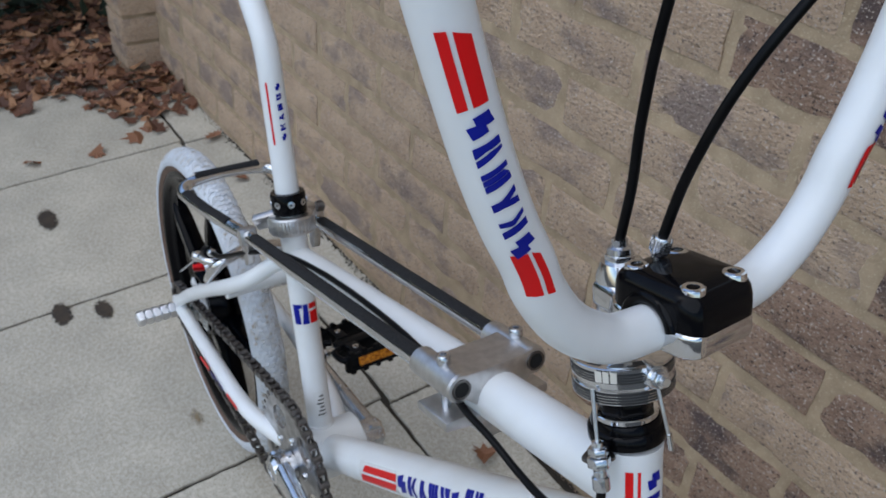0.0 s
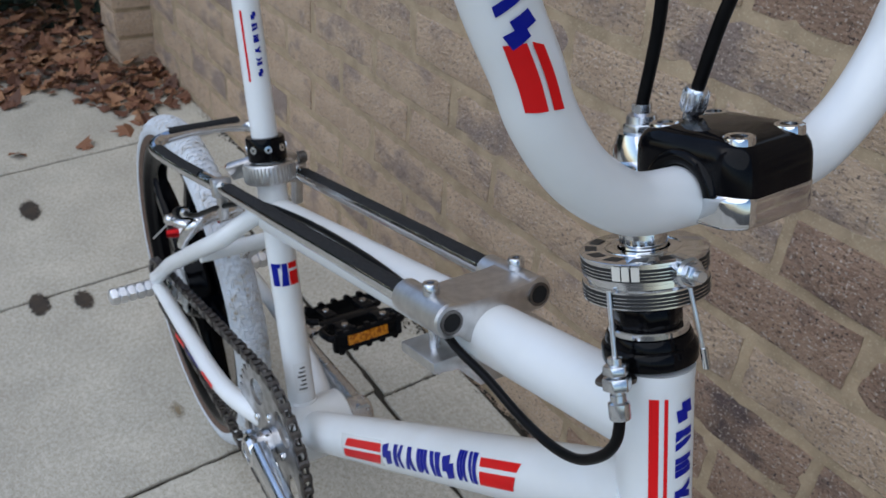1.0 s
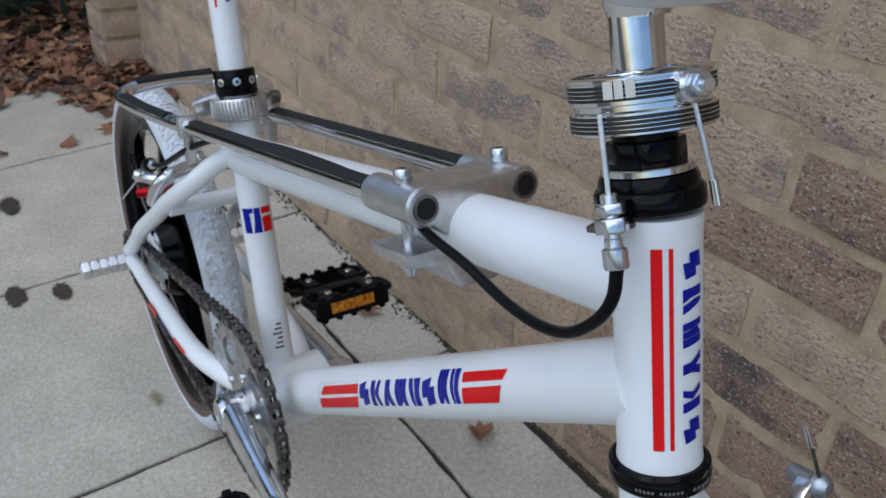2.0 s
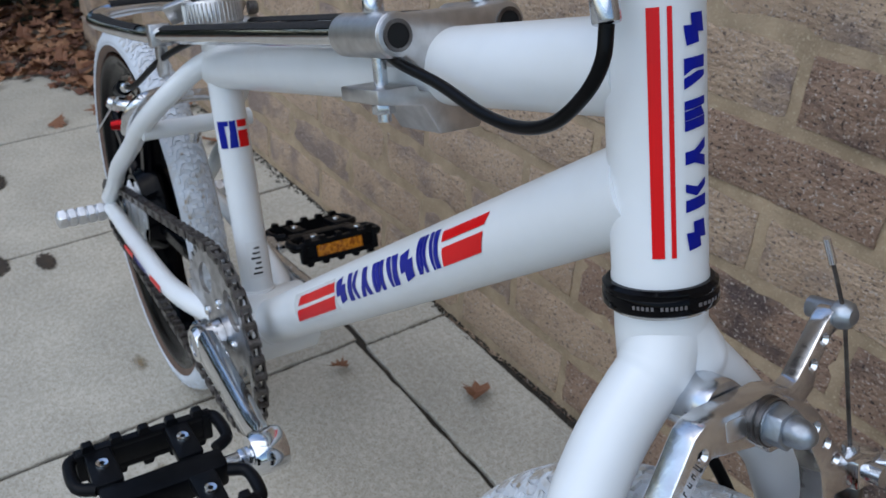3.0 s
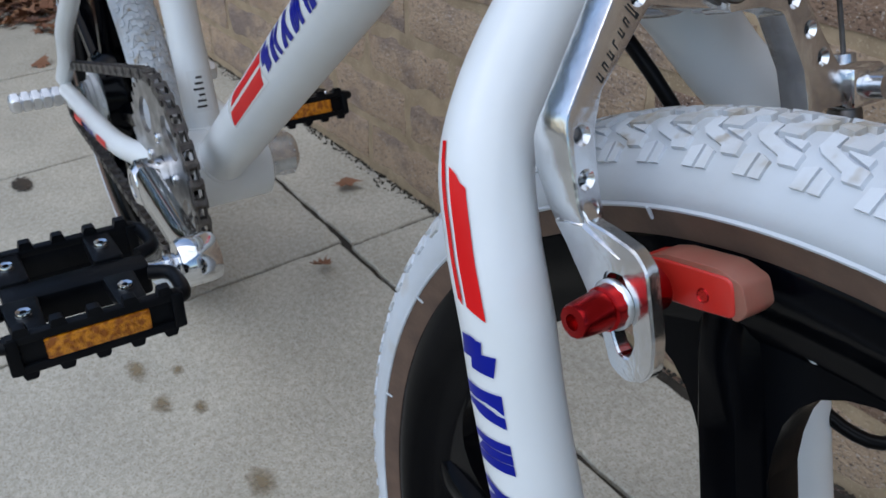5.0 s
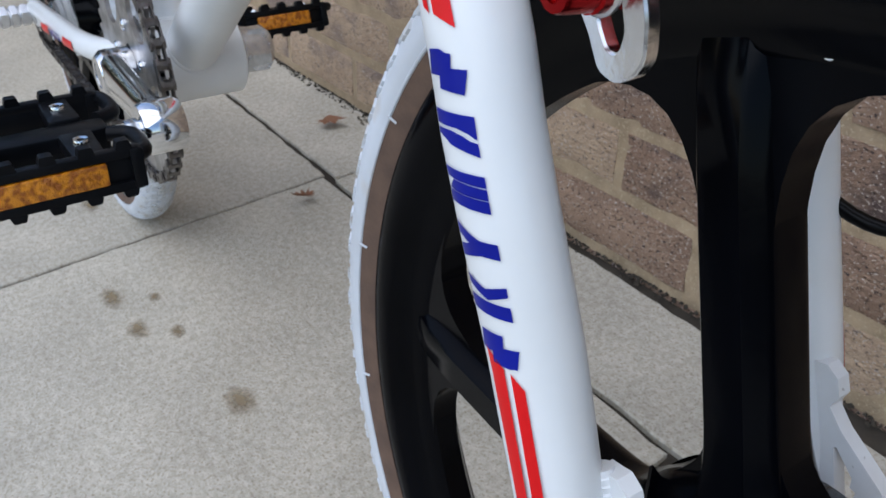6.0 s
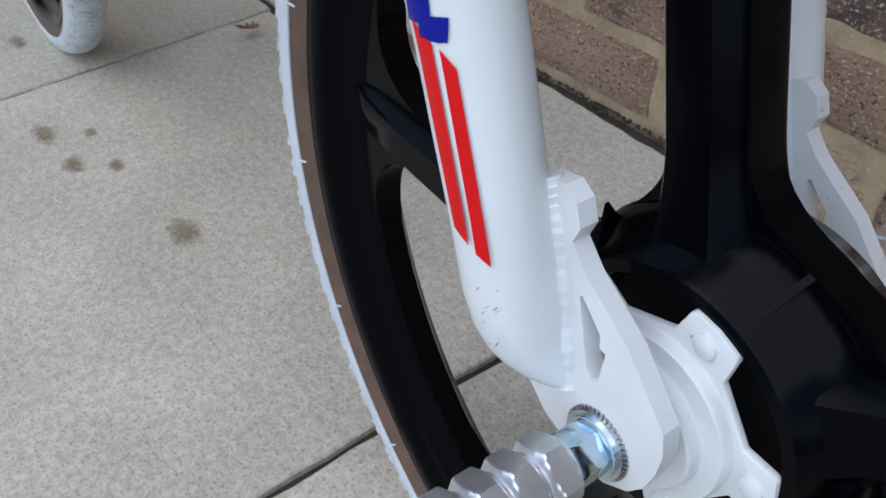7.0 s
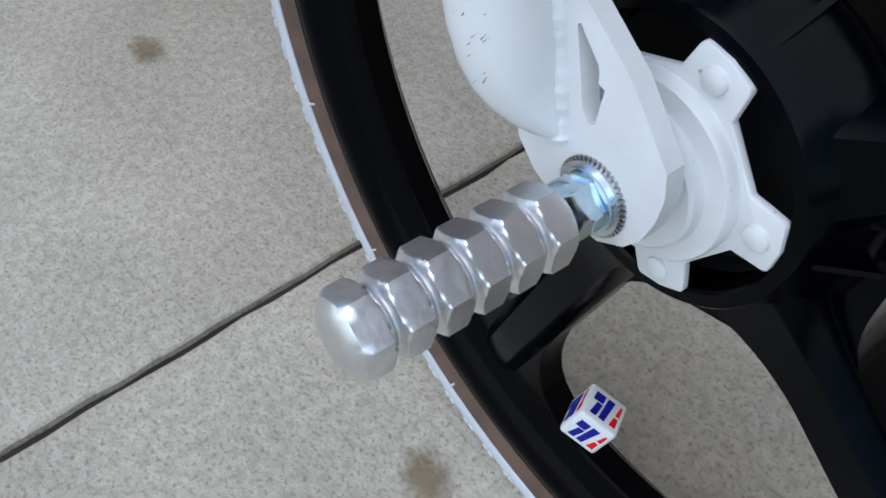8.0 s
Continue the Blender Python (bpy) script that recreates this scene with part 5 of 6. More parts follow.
part("pivot_washer", turned([(0, 0.0105), (0.0088, 0.0105), (0.0088, 0.0118), (0.0080, 0.0122), (0.0080, 0.0128), (0.0084, 0.0132), (0.0084, 0.0146), (0, 0.0146)], knm, 32), dark_steel, caliper)
part("pivot_nut", join(join(prism(ngon(6, 0.0076, 0.25), knm, 0.0144, 0.0212, 0.0008), turned([(0, 0.0140), (0.0078, 0.0140), (0.0078, 0.0152), (0, 0.0152)], knm, 28)), turned([(0, 0.0298), (0.0022, 0.0294), (0.0040, 0.0278), (0.0050, 0.0252), (0.0054, 0.0216), (0.0052, 0.0205)], knm, 24)), dull_zinc, caliper)
part("pivot_bolt", turned([(0, 0.0), (0.0105, -0.001), (0.0110, -0.003), (0.0110, -0.020), (0.0100, -0.022), (0.0065, -0.024), (0.0065, -0.040), (0, -0.040)], km @ Matrix.Translation((-0.006 * sx, 0.0045, 0)), 28), zinc, caliper)
part("cable_ball", turned([(0, 0.0170), (0.0030, 0.0168), (0.0050, 0.0150), (0.0056, 0.0125), (0.0056, 0.0105), (0.0042, 0.0090), (0.0042, -0.0010), (0, -0.001)], km @ Matrix.Translation((0.0515 * sx, 0.0250, -0.0080)), 24), dull_zinc, caliper)
anchor = km @ Vector((0.0525 * sx, -0.0345, 0.0090))
part("anchor_block", box(axes(anchor + AHEAD * 0.002, AHEAD, (0, 1, 0)), 0.0075, 0.0060, 0.0060, 0.0014), chrome, caliper)
part("anchor_bolt", join(tube([anchor + AHEAD * 0.006, anchor + AHEAD * 0.0135], 0.0040, 18), prism(ngon(6, 0.0048), axes(anchor, (0.7, 0.7, 0.2)), 0.0060, 0.0150, 0.0007)), zinc, caliper)
part("anchor_bolt", tube([anchor + Vector((0.7, 0.7, 0.2)) * 0.0145, anchor + Vector((0.7, 0.7, 0.2)) * 0.0165], 0.0033, 14), dark_steel, caliper)
bt = km @ Vector((0.0505 * sx, -0.0410, 0.010))
part("barrel_adjuster", turned([(0, 0), (0.0046, 0), (0.0050, -0.001), (0.0050, -0.0085), (0.0040, -0.0100), (0, -0.0100)], axes(bt, HEAD), 20), dark_steel, caliper)
part("barrel_adjuster", turned([(0, 0.0), (0.0032, 0.0), (0.0034, 0.012), (0.0030, 0.016), (0, 0.016)], axes(bt, HEAD), 18), zinc, caliper)
ctop = km @ Vector((0.0515 * sx, 0.0250, 0.0050))
part("inner_cable", tube([bt + HEAD * 0.012, ctop, ctop + Vector((-0.006, -0.0085, 0.022))], 0.0008, 8), dark_steel, caliper)
part("cable_cap", tube([ctop + Vector((-0.006, -0.0080, 0.021)), ctop + Vector((-0.0085, -0.0125, 0.031))], 0.0014, 10), chrome, caliper)
part("brake_cable", tube(curve([bt - HEAD * 0.009, bt - HEAD * 0.030 + Vector((0.004, 0.004, 0)), (-0.030, 0.075, 0.385), (-0.020, 0.080, 0.362), (-0.030, 0.062, 0.352), (-0.060, 0.052, 0.370), (-0.100, 0.030, 0.445), (-0.135, 0.012, 0.488)], 6), 0.0025, 12), cable_black, bike, "black cable from the front brake")
for s in (-1, 1):
    po = Vector((-0.0425, s * 0.0265, 0.4385))
    tangent = Vector((0.95, 0, 0.30)).normalized()
    flat = axes(po, Vector((0, s, 0)), tangent)
    turn_up = 1 if (flat.to_3x3() @ Vector((0, 1, 0))).z > 0 else -1
    shape = rounded([(-0.0150, -0.0046), (-0.0150, 0.0050), (-0.0060, 0.0058), (0.0160, 0.0042), (0.0160, -0.0060), (0.0030, -0.0058)], 0.0025, 4)
    pad = part("brake_pad", prism([(x, y * turn_up) for x, y in shape], flat, -0.0048, 0.0050, 0.0016, 3), red_pad, caliper, "red rubber brake block")
    shape = rounded([(-0.0100, 0.0042), (-0.0100, 0.0060), (-0.0040, 0.0068), (0.0120, 0.0058), (0.0184, 0.0028), (0.0194, -0.0036), (0.0164, -0.0064), (0.0146, -0.0062), (0.0148, 0.0034)], 0.0012, 3)
    part("pad_tip", prism([(x, y * turn_up) for x, y in shape], flat, -0.0050, 0.0044, 0.0014, 3), amber_pad, pad, "translucent amber edge")
    part("pad_dimple", turned([(0, 0.0056), (0.0014, 0.0056), (0.0017, 0.0060), (0.0020, 0.0055)], flat @ Matrix.Translation((0.0070, -0.0015 * turn_up, -0.0006)), 16), red_anodised, pad)
    ko = Vector((-0.0485, s * 0.0375, 0.4350))
    part("pad_post", turned([(0, -0.004), (0.0060, -0.004), (0.0060, 0.003), (0.0045, 0.0035), (0.0045, 0.0100), (0, 0.0100)], axes(ko, (0.02, s, 0.0)), 24), red_anodised, pad)
    part("pad_washer", turned([(0, 0.0090), (0.0064, 0.0092), (0.0066, 0.0098), (0.0066, 0.0106), (0.0060, 0.0112), (0, 0.0112)], axes(ko, (0.02, s, 0.0)), 24), alloy, pad)
    part("pad_knob", turned([(0.0, 0.0110), (0.0058, 0.0110), (0.0058, 0.0140), (0.0049, 0.0145), (0.0053, 0.0150), (0.0046, 0.0225), (0.0041, 0.0238), (0.0021, 0.0240), (0.0019, 0.0225), (0, 0.0225)], axes(ko, (0.06, s, 0.02)), 12), red_anodised, pad, "red anodised knob")

# rear brake on the stay bridge
rear_brake = part("rear_brake", tube(curve([(-0.700, 0.012, 0.4190), (-0.700, 0.0, 0.4200), (-0.692, -0.020, 0.4225), (-0.688, -0.038, 0.4195), (-0.696, -0.047, 0.4040), (-0.710, -0.047, 0.3860)], 6), [0.0068] * 13 + [0.0062] * 12 + [0.0054] * 6, 14), satin_alloy, bike, "silver rear caliper brake arm")
part("brake_arm", tube(curve([(-0.702, -0.012, 0.4120), (-0.704, 0.004, 0.4130), (-0.706, 0.028, 0.4120), (-0.712, 0.044, 0.4020), (-0.722, 0.044, 0.3840)], 6), 0.0058, 14), satin_alloy, rear_brake)
part("brake_arm", tube(curve([(-0.696, -0.030, 0.4120), (-0.708, -0.046, 0.4110), (-0.724, -0.051, 0.4080)], 5), 0.0050, 12), satin_alloy, rear_brake)
part("pivot_nut", prism(ngon(6, 0.0075), axes((-0.702, 0, 0.4160), (-0.6, -0.1, 0.7)), 0.0, 0.015, 0.001), zinc, rear_brake)
part("brake_pad", box(axes((-0.7360, -0.030, 0.3840), (0.75, 0, 0.66)), 0.005, 0.005, 0.015, 0.002), red_pad, rear_brake, "red rubber brake block")
part("pad_knob", turned([(0, 0), (0.0054, 0), (0.0054, 0.006), (0.0044, 0.013), (0, 0.013)], axes((-0.7420, -0.0400, 0.3810), (-0.35, -1, -0.1)), 16), red_anodised, rear_brake, "red anodised knob")
part("pad_washer", turned([(0, -0.012), (0.0066, -0.012), (0.0066, 0.0), (0, 0.0)], axes((-0.7420, -0.0400, 0.3810), (-0.35, -1, -0.1)), 16), chrome, rear_brake)
cap_dir = Vector((0.88, 0.10, 0.44)).normalized()
part("cable_anchor", turned([(0, -0.010), (0.0062, -0.010), (0.0066, -0.008), (0.0066, 0.002), (0, 0.002)], axes((-0.6945, -0.0485, 0.4315), cap_dir), 18), black_plastic, rear_brake, "black end of the adjuster")
part("cable_adjuster", turned([(0, 0.001), (0.0045, 0.001), (0.0048, 0.003), (0.0044, 0.009), (0.0032, 0.011), (0, 0.011)], axes((-0.6945, -0.0485, 0.4315), cap_dir), 18), chrome, rear_brake)
part("anchor_bolt", turned([(0, -0.004), (0.0058, -0.004), (0.0062, 0.004), (0.0040, 0.008), (0, 0.008)], axes((-0.7254, -0.0500, 0.4070), (-0.2, -0.9, 0.4)), 16), chrome, rear_brake)
part("bolt", turned([(0, 0), (0.0060, 0), (0.0060, 0.006), (0.0046, 0.007), (0.0046, 0.014), (0, 0.014)], axes((-0.6600, 0.0, 0.4000), (-0.25, -0.1, -0.95)), 16), zinc, rear_brake)
part("inner_cable", tube([(-0.7000, -0.0490, 0.4280), (-0.7254, -0.0530, 0.4060), (-0.7560, -0.0640, 0.3720)], 0.0009, 8), alloy, rear_brake)

# cranks, chainring and chain
CY = -0.037
CB = BB + Vector((0, 0, -0.001))
fwd = Vector((math.cos(radians(7.4)), 0, math.sin(radians(7.4))))
back = -Vector((math.cos(radians(11)), 0, math.sin(radians(11))))
def crank(s, d, reach_out, mat, label):
    a = CB + Vector((0, s * 0.052, 0))
    b = CB + d * reach_out + Vector((0, s * 0.066, 0))
    m = axes(a, (b - a), (0, 1, 0))
    bm = bmesh.new()
    rows = []
    n = 14
    length = (b - a).length
    for k in range(n + 1):
        t = k / n
        w = 0.0150 * (1 - t) ** 1.2 + 0.0098 * t + (0.0035 if t > 0.9 else 0.0)
        h = 0.0085 * (1 - 0.25 * t)
        sec = [(-h, -w * 0.7), (-h * 0.55, -w), (h * 0.55, -w), (h, -w * 0.7), (h * 0.82, -w * 0.25), (h * 0.82, w * 0.25), (h, w * 0.7), (h * 0.55, w), (-h * 0.55, w), (-h, w * 0.7)]
        rows.append([bm.verts.new(m @ Vector((x, y, -0.012 + (length + 0.013) * t))) for x, y in sec])
    for p, q in zip(rows, rows[1:]):
        for i in range(10):
            bm.faces.new((p[i], p[(i + 1) % 10], q[(i + 1) % 10], q[i]))
    bm.faces.new(rows[0])
    bm.faces.new(rows[-1])
    arm = part("crank_arm", bm, mat, bike, label, 50)
    part("crank_boss", turned([(0, -0.020), (0.016, -0.020), (0.0165, -0.012), (0.0165, 0.006), (0.013, 0.010), (0.009, 0.010), (0.009, 0.006), (0, 0.006)], axes(a, (0, s, 0)), 32), mat, arm)
    part("pedal_boss", turned([(0, -0.0105), (0.0130, -0.0110), (0.0145, -0.008), (0.0145, 0.008), (0.0130, 0.0110), (0, 0.0105)], axes(b, (0, s, 0)), 32), mat, arm)
    part("axle_cap", turned([(0, 0.010), (0.0085, 0.0095), (0.0088, 0.006), (0, 0.006)], axes(a, (0, s, 0)), 24), zinc, arm)
    return b

right_end = crank(-1, fwd, 0.161, chrome, "polished silver crank arm")
left_end = crank(1, back, 0.172, zinc, "dull grey steel crank arm")
part("bottom_bracket_axle", tube([CB + Vector((0, -0.060, 0)), CB + Vector((0, 0.060, 0))], 0.0095, 20), dark_steel, bike)
ringm = axes(CB + Vector((0, CY, 0)), (0, -1, 0), (1, 0, 0))
def ring_hole(r, a):
    x, y = r * math.cos(a), r * math.sin(a)
    d = math.hypot((r - 0.050) / 0.013, a * 0.050 / 0.0175) - 1
    return d
chainring = part("chainring", windowed(5, 0.017, 0.0722, ringm, -0.0016, 0.0016, ring_hole, 0.050, radians(20), 40), steel_grey, bike, "grey drilled steel chainring")
bm = bmesh.new()
for k in range(40):
    a = 2 * math.pi * k / 40
    tm = ringm @ Matrix.Rotation(a, 4, "Z")
    join(bm, prism([(0.0712, -0.0045), (0.0755, -0.0030), (0.0792, -0.0008), (0.0792, 0.0008), (0.0755, 0.0030), (0.0712, 0.0045)], tm, -0.0014, 0.0014))
tagged(part("tooth", bm, steel_grey, chainring), kind="stuff")
part("spider", windowed(5, 0.012, 0.036, ringm, -0.006, -0.0020, lambda r, a: math.hypot((r - 0.027) / 0.006, a * 0.027 / 0.008) - 1, 0.027, radians(0), 24), alloy, chainring)
for k in range(5):
    a = radians(20 + 72 * k)
    part("ring_bolt", turned([(0, 0.0040), (0.0030, 0.0040), (0.0042, 0.0030), (0.0042, -0.003), (0, -0.003)], ringm @ Matrix.Translation((0.0315 * math.cos(a), 0.0315 * math.sin(a), 0)), 18), chrome, chainring)
cogc = REAR + Vector((0, CY - REAR.y, 0))
cogm = axes(cogc, (0, -1, 0), (1, 0, 0))
part("rear_cog", turned([(0.012, -0.0015), (0.030, -0.0015), (0.033, 0), (0.030, 0.0015), (0.012, 0.0015)], cogm, 40, True), dark_steel, bike)
# chain line round ring and cog
r1, r2 = 0.0770, 0.0310
c1, c2 = CB + Vector((0, CY, 0)), cogc
v = c1 - c2
dist = math.hypot(v.x, v.z)
base_a = math.atan2(v.z, v.x)
tilt = math.acos((r1 - r2) / dist)
line = []
a0, a1 = base_a + (math.pi - tilt), base_a - (math.pi - tilt)
n1 = 60
for k in range(n1 + 1):
    a = a0 + (a1 - a0) * k / n1
    line.append(Vector((c1.x + r1 * math.cos(a), CY, c1.z + r1 * math.sin(a))))
for k in range(21):
    a = a1 - (2 * tilt) * k / 20 + 0.0
    line.append(Vector((c2.x + r2 * math.cos(a), CY, c2.z + r2 * math.sin(a))))
line.append(line[0])
total = [0.0]
for p, q in zip(line, line[1:]):
    total.append(total[-1] + (q - p).length)
count = 2 * round(total[-1] / 0.0127 / 2)
def along(s):
    s = s % total[-1]
    for i in range(len(line) - 1):
        if total[i + 1] >= s:
            t = (s - total[i]) / max(1e-9, total[i + 1] - total[i])
            return line[i].lerp(line[i + 1], t)
    return line[-1]
bm = bmesh.new()
step = total[-1] / count
for k in range(count):
    p, q = along(step * k), along(step * (k + 1))
    m = axes((p + q) / 2, (0, -1, 0), q - p)
    h = (q - p).length / 2
    outline = [(-h - 0.0038, -0.0026), (-h, -0.0042), (-h * 0.4, -0.0030), (h * 0.4, -0.0030), (h, -0.0042), (h + 0.0038, -0.0026), (h + 0.0038, 0.0026), (h, 0.0042), (h * 0.4, 0.0030), (-h * 0.4, 0.0030), (-h, 0.0042), (-h - 0.0038, 0.0026)]
    w = 0.0036 if k % 2 else 0.0024
    join(bm, prism(outline, m, w, w + 0.0011))
    join(bm, prism(outline, m, -w - 0.0011, -w))
    join(bm, prism(ngon(8, 0.0036), axes(p, (0, -1, 0)), -0.0024, 0.0024))
    join(bm, prism(ngon(6, 0.0018), axes(p, (0, -1, 0)), -0.0052, 0.0052))
tagged(part("chain", bm, dark_steel, bike, "oily steel roller chain"), kind="stuff")


def pedal(c, s, pitch, label):
    """A black plastic cage pedal. s: the side it sticks out to."""
    m = Matrix.Translation(c) @ Matrix.Rotation(radians(pitch), 4, "Y") @ Matrix.Scale(0.90, 4)
    core = part("pedal", prism(rounded([(-0.009, 0.004), (0.009, 0.004), (0.0105, 0.030), (0.0095, 0.070), (0.012, 0.086), (-0.012, 0.086), (-0.0095, 0.070), (-0.0105, 0.030)], 0.004), m @ Matrix.Diagonal((1, s, 1, 1)), -0.0095, 0.0095, 0.003), black_plastic, bike, label)
    part("pedal_spindle", tube([m @ Vector((0, -s * 0.022, 0)), m @ Vector((0, s * 0.010, 0))], 0.0055, 16), chrome, core)
    part("spindle_flat", prism(ngon(6, 0.0078), m @ axes((0, -s * 0.010, 0), (0, s, 0)), -0.004, 0.004, 0.0006), zinc, core)
    for e in (-1, 1):
        x = e * 0.0475
        bm = box(m @ Matrix.Translation((x, s * 0.045, 0.0095)), 0.0032, 0.046, 0.0028, 0.001)
        join(bm, box(m @ Matrix.Translation((x, s * 0.045, -0.0095)), 0.0032, 0.046, 0.0028, 0.001))
        for k in range(5):
            y = 0.007 + 0.019 * k
            join(bm, prism(rounded([(-0.0045, 0), (0.0045, 0), (0.0032, 0.0050), (-0.0032, 0.0050)], 0.001, 2), m @ axes((x - 0.003, s * y, 0.0118), (1, 0, 0), (0, 1, 0)), 0.0, 0.006))
            join(bm, prism(rounded([(-0.0045, 0), (0.0045, 0), (0.0030, -0.0042), (-0.0030, -0.0042)], 0.001, 2), m @ axes((x - 0.003, s * y, -0.0118), (1, 0, 0), (0, 1, 0)), 0.0, 0.006))
        for y in (0.001, 0.089):
            join(bm, box(m @ Matrix.Translation((x, s * y, 0)), 0.0040, 0.0035, 0.0115, 0.001))
        part("cage", bm, black_plastic, core)
        part("reflector", box(m @ Matrix.Translation((x + e * 0.0012, s * 0.045, 0)), 0.0028, 0.028, 0.0065, 0.001), amber, core, "amber reflector")
        part("reflector_frame", box(m @ Matrix.Translation((x - e * 0.0010, s * 0.045, 0)), 0.0020, 0.042, 0.0085, 0.001), black_plastic, core)
        for y, wdt in ((0.0235, 0.010), (0.0780, 0.011)):
            part("arm", prism(rounded([(0.010, y - wdt * 0.9), (0.0475, y - wdt * 0.8), (0.0475, y + wdt * 0.8), (0.010, y + wdt * 0.9)], 0.003), m @ Matrix.Diagonal((e, s, 1, 1)), 0.0030, 0.0112, 0.001), black_plastic, core)
            part("bolt", turned([(0.0018, 0.0), (0.0018, 0.0022), (0.0040, 0.0026), (0.0046, 0.0010), (0.0046, -0.001), (0, -0.001)], m @ axes((e * 0.0285, s * y, 0.0112), (0, 0, 1)), 18), chrome, core)
        for y0, y1 in ((0.000, -0.005), (0.090, 0.097)):
            part("end_loop", tube(curve([m @ Vector((e * 0.0485, s * y0, 0.007)), m @ Vector((e * 0.043, s * y1, 0.007)), m @ Vector((e * 0.020, s * y1, 0.007)), m @ Vector((e * 0.012, s * (y0 + (0.006 if y0 < 0.05 else -0.004)), 0.007))], 4), 0.0040, 10), black_plastic, core)
    return core

pedal(right_end + Vector((0, -0.024, 0)), -1, 0, "black plastic cage pedal with amber reflectors")
pedal(left_end + Vector((0, 0.024, 0)), 1, -15, "black plastic cage pedal with amber reflectors")

# ---- the ground, the paving, the wall ----
SLOPE = radians(4.27)
def on_floor(x, y, h=0.0):
    return Vector((x, y * math.cos(SLOPE), y * math.sin(SLOPE))) + Vector((0, -math.sin(SLOPE), math.cos(SLOPE))) * h
FLOOR = Matrix.Rotation(SLOPE, 4, "X")

bm = bmesh.new()
rings = [(-40, -40), (40, -40), (40, 40), (-40, 40)]
bm.faces.new([bm.verts.new(on_floor(x, y, -0.0065)) for x, y in rings])
tagged(part("ground", bm, ground_mat), "dark gritty earth between and beyond the paving slabs", "ground", kind="structure")

pavement = tagged(part("pavement", prism([(-4.2, -4.0), (2.6, -4.0), (2.6, 0.46), (-4.2, 0.46)], FLOOR, -0.060, -0.0060), ground_mat), "pale concrete paving slabs with dark dirty joints", "paving", kind="structure")
def slab_mesh(w, d, seed):
    rnd = random.Random(seed)
    g = 0.0034
    pts = []
    def edge(a, b, n=30):
        for k in range(n):
            t = k / n
            p = Vector(a).lerp(Vector(b), t)
            pts.append((p.x + rnd.uniform(-0.0013, 0.0013), p.y + rnd.uniform(-0.0013, 0.0013)))
    c = [(-w / 2 + g, -d / 2 + g), (w / 2 - g, -d / 2 + g), (w / 2 - g, d / 2 - g), (-w / 2 + g, d / 2 - g)]
    for i in range(4):
        edge(c[i], c[(i + 1) % 4])
    bm = prism(pts, Matrix.Identity(4), -0.030, 0.0)
    top = [e for e in bm.edges if all(v.co.z > -0.001 for v in e.verts)]
    bmesh.ops.bevel(bm, geom=top, offset=0.0015, segments=1, affect="EDGES")
    return bm
cuts = [-4.0, -3.60, -3.13, -2.66, -2.19, -1.727, -1.262, -0.781, -0.209, 0.37, 0.95, 1.53, 2.1]
rows = [(-3.6, -2.4, 0.0), (-2.4, -1.6, 0.10), (-1.6, -0.98, -0.12), (-0.98, -0.37, 0.0), (-0.37, 0.231, 0.0), (0.231, 0.362, 0.012)]
n = 0
for y0, y1, off in rows:
    for x0, x1 in zip(cuts, cuts[1:]):
        sl = part("slab", slab_mesh(x1 - x0, y1 - y0, n), slab_mat, pavement, smooth=20)
        tip = random.Random(n + 900)
        sl.matrix_world = Matrix.Translation(on_floor((x0 + x1) / 2 + off, (y0 + y1) / 2, tip.uniform(-0.0012, 0.0008))) @ FLOOR @ Matrix.Rotation(radians(tip.uniform(-0.15, 0.15)) + radians(0.6), 4, "Z")
        n += 1

# stains on the slabs
def blot(x, y, rx, ry, mat, name, label, seed, h=0.0014):
    rnd = random.Random(seed)
    ph = [rnd.uniform(0, 6.28) for _ in range(4)]
    bm = bmesh.new()
    pts = []
    for k in range(44):
        a = 2 * math.pi * k / 44
        q = 1 + 0.10 * math.sin(2 * a + ph[0]) + 0.07 * math.sin(3 * a + ph[1]) + 0.06 * math.sin(7 * a + ph[2]) + rnd.uniform(-0.03, 0.03)
        pts.append(bm.verts.new(on_floor(x + rx * q * math.cos(a), y + ry * q * math.sin(a), h)))
    bm.faces.new(pts)
    tagged(part(name, bm, mat), label, "stain", "stains on the paving", "structure")
for i, (x, y, rx, ry) in enumerate([(-0.465, -0.011, 0.016, 0.014), (-0.687, -0.060, 0.015, 0.011), (-0.617, -0.053, 0.014, 0.010), (-0.591, -0.024, 0.009, 0.008), (-0.867, 0.034, 0.020, 0.018), (-0.063, -0.049, 0.014, 0.016), (-0.66, -0.025, 0.008, 0.007), (-0.895, -0.03, 0.014, 0.010)]):
    blot(x, y, rx * 1.45, ry * 1.45, stain_mat, "stain", "brownish damp spot on a paving slab", 40 + i, 0.0018)
for i, (x, y, rx, ry) in enumerate([(-1.555, -0.103, 0.024, 0.018), (-1.244, -0.146, 0.020, 0.015), (-1.222, -0.079, 0.018, 0.013)]):
    blot(x, y, rx * 1.8, ry * 1.8, dark_stain, "stain", "blackish rotten leaf stain on a paving slab", 60 + i)

# wall: courses of brick in a mortar bed
WALL_TURN = math.atan(0.0346)
def on_wall(x, out, z):
    """x along the wall, out: towards the bicycle."""
    return Vector((x, 0.3895 + 0.0346 * x - out, z))
WALL = Matrix.Rotation(WALL_TURN, 4, "Z")
COURSE, MODULE = 0.0697, 0.2022
Z0, X0 = 0.3110, -0.3370
bm = bmesh.new()
lo, hi = on_wall(-2.16, 0, 0), on_wall(2.6, 0, 0)
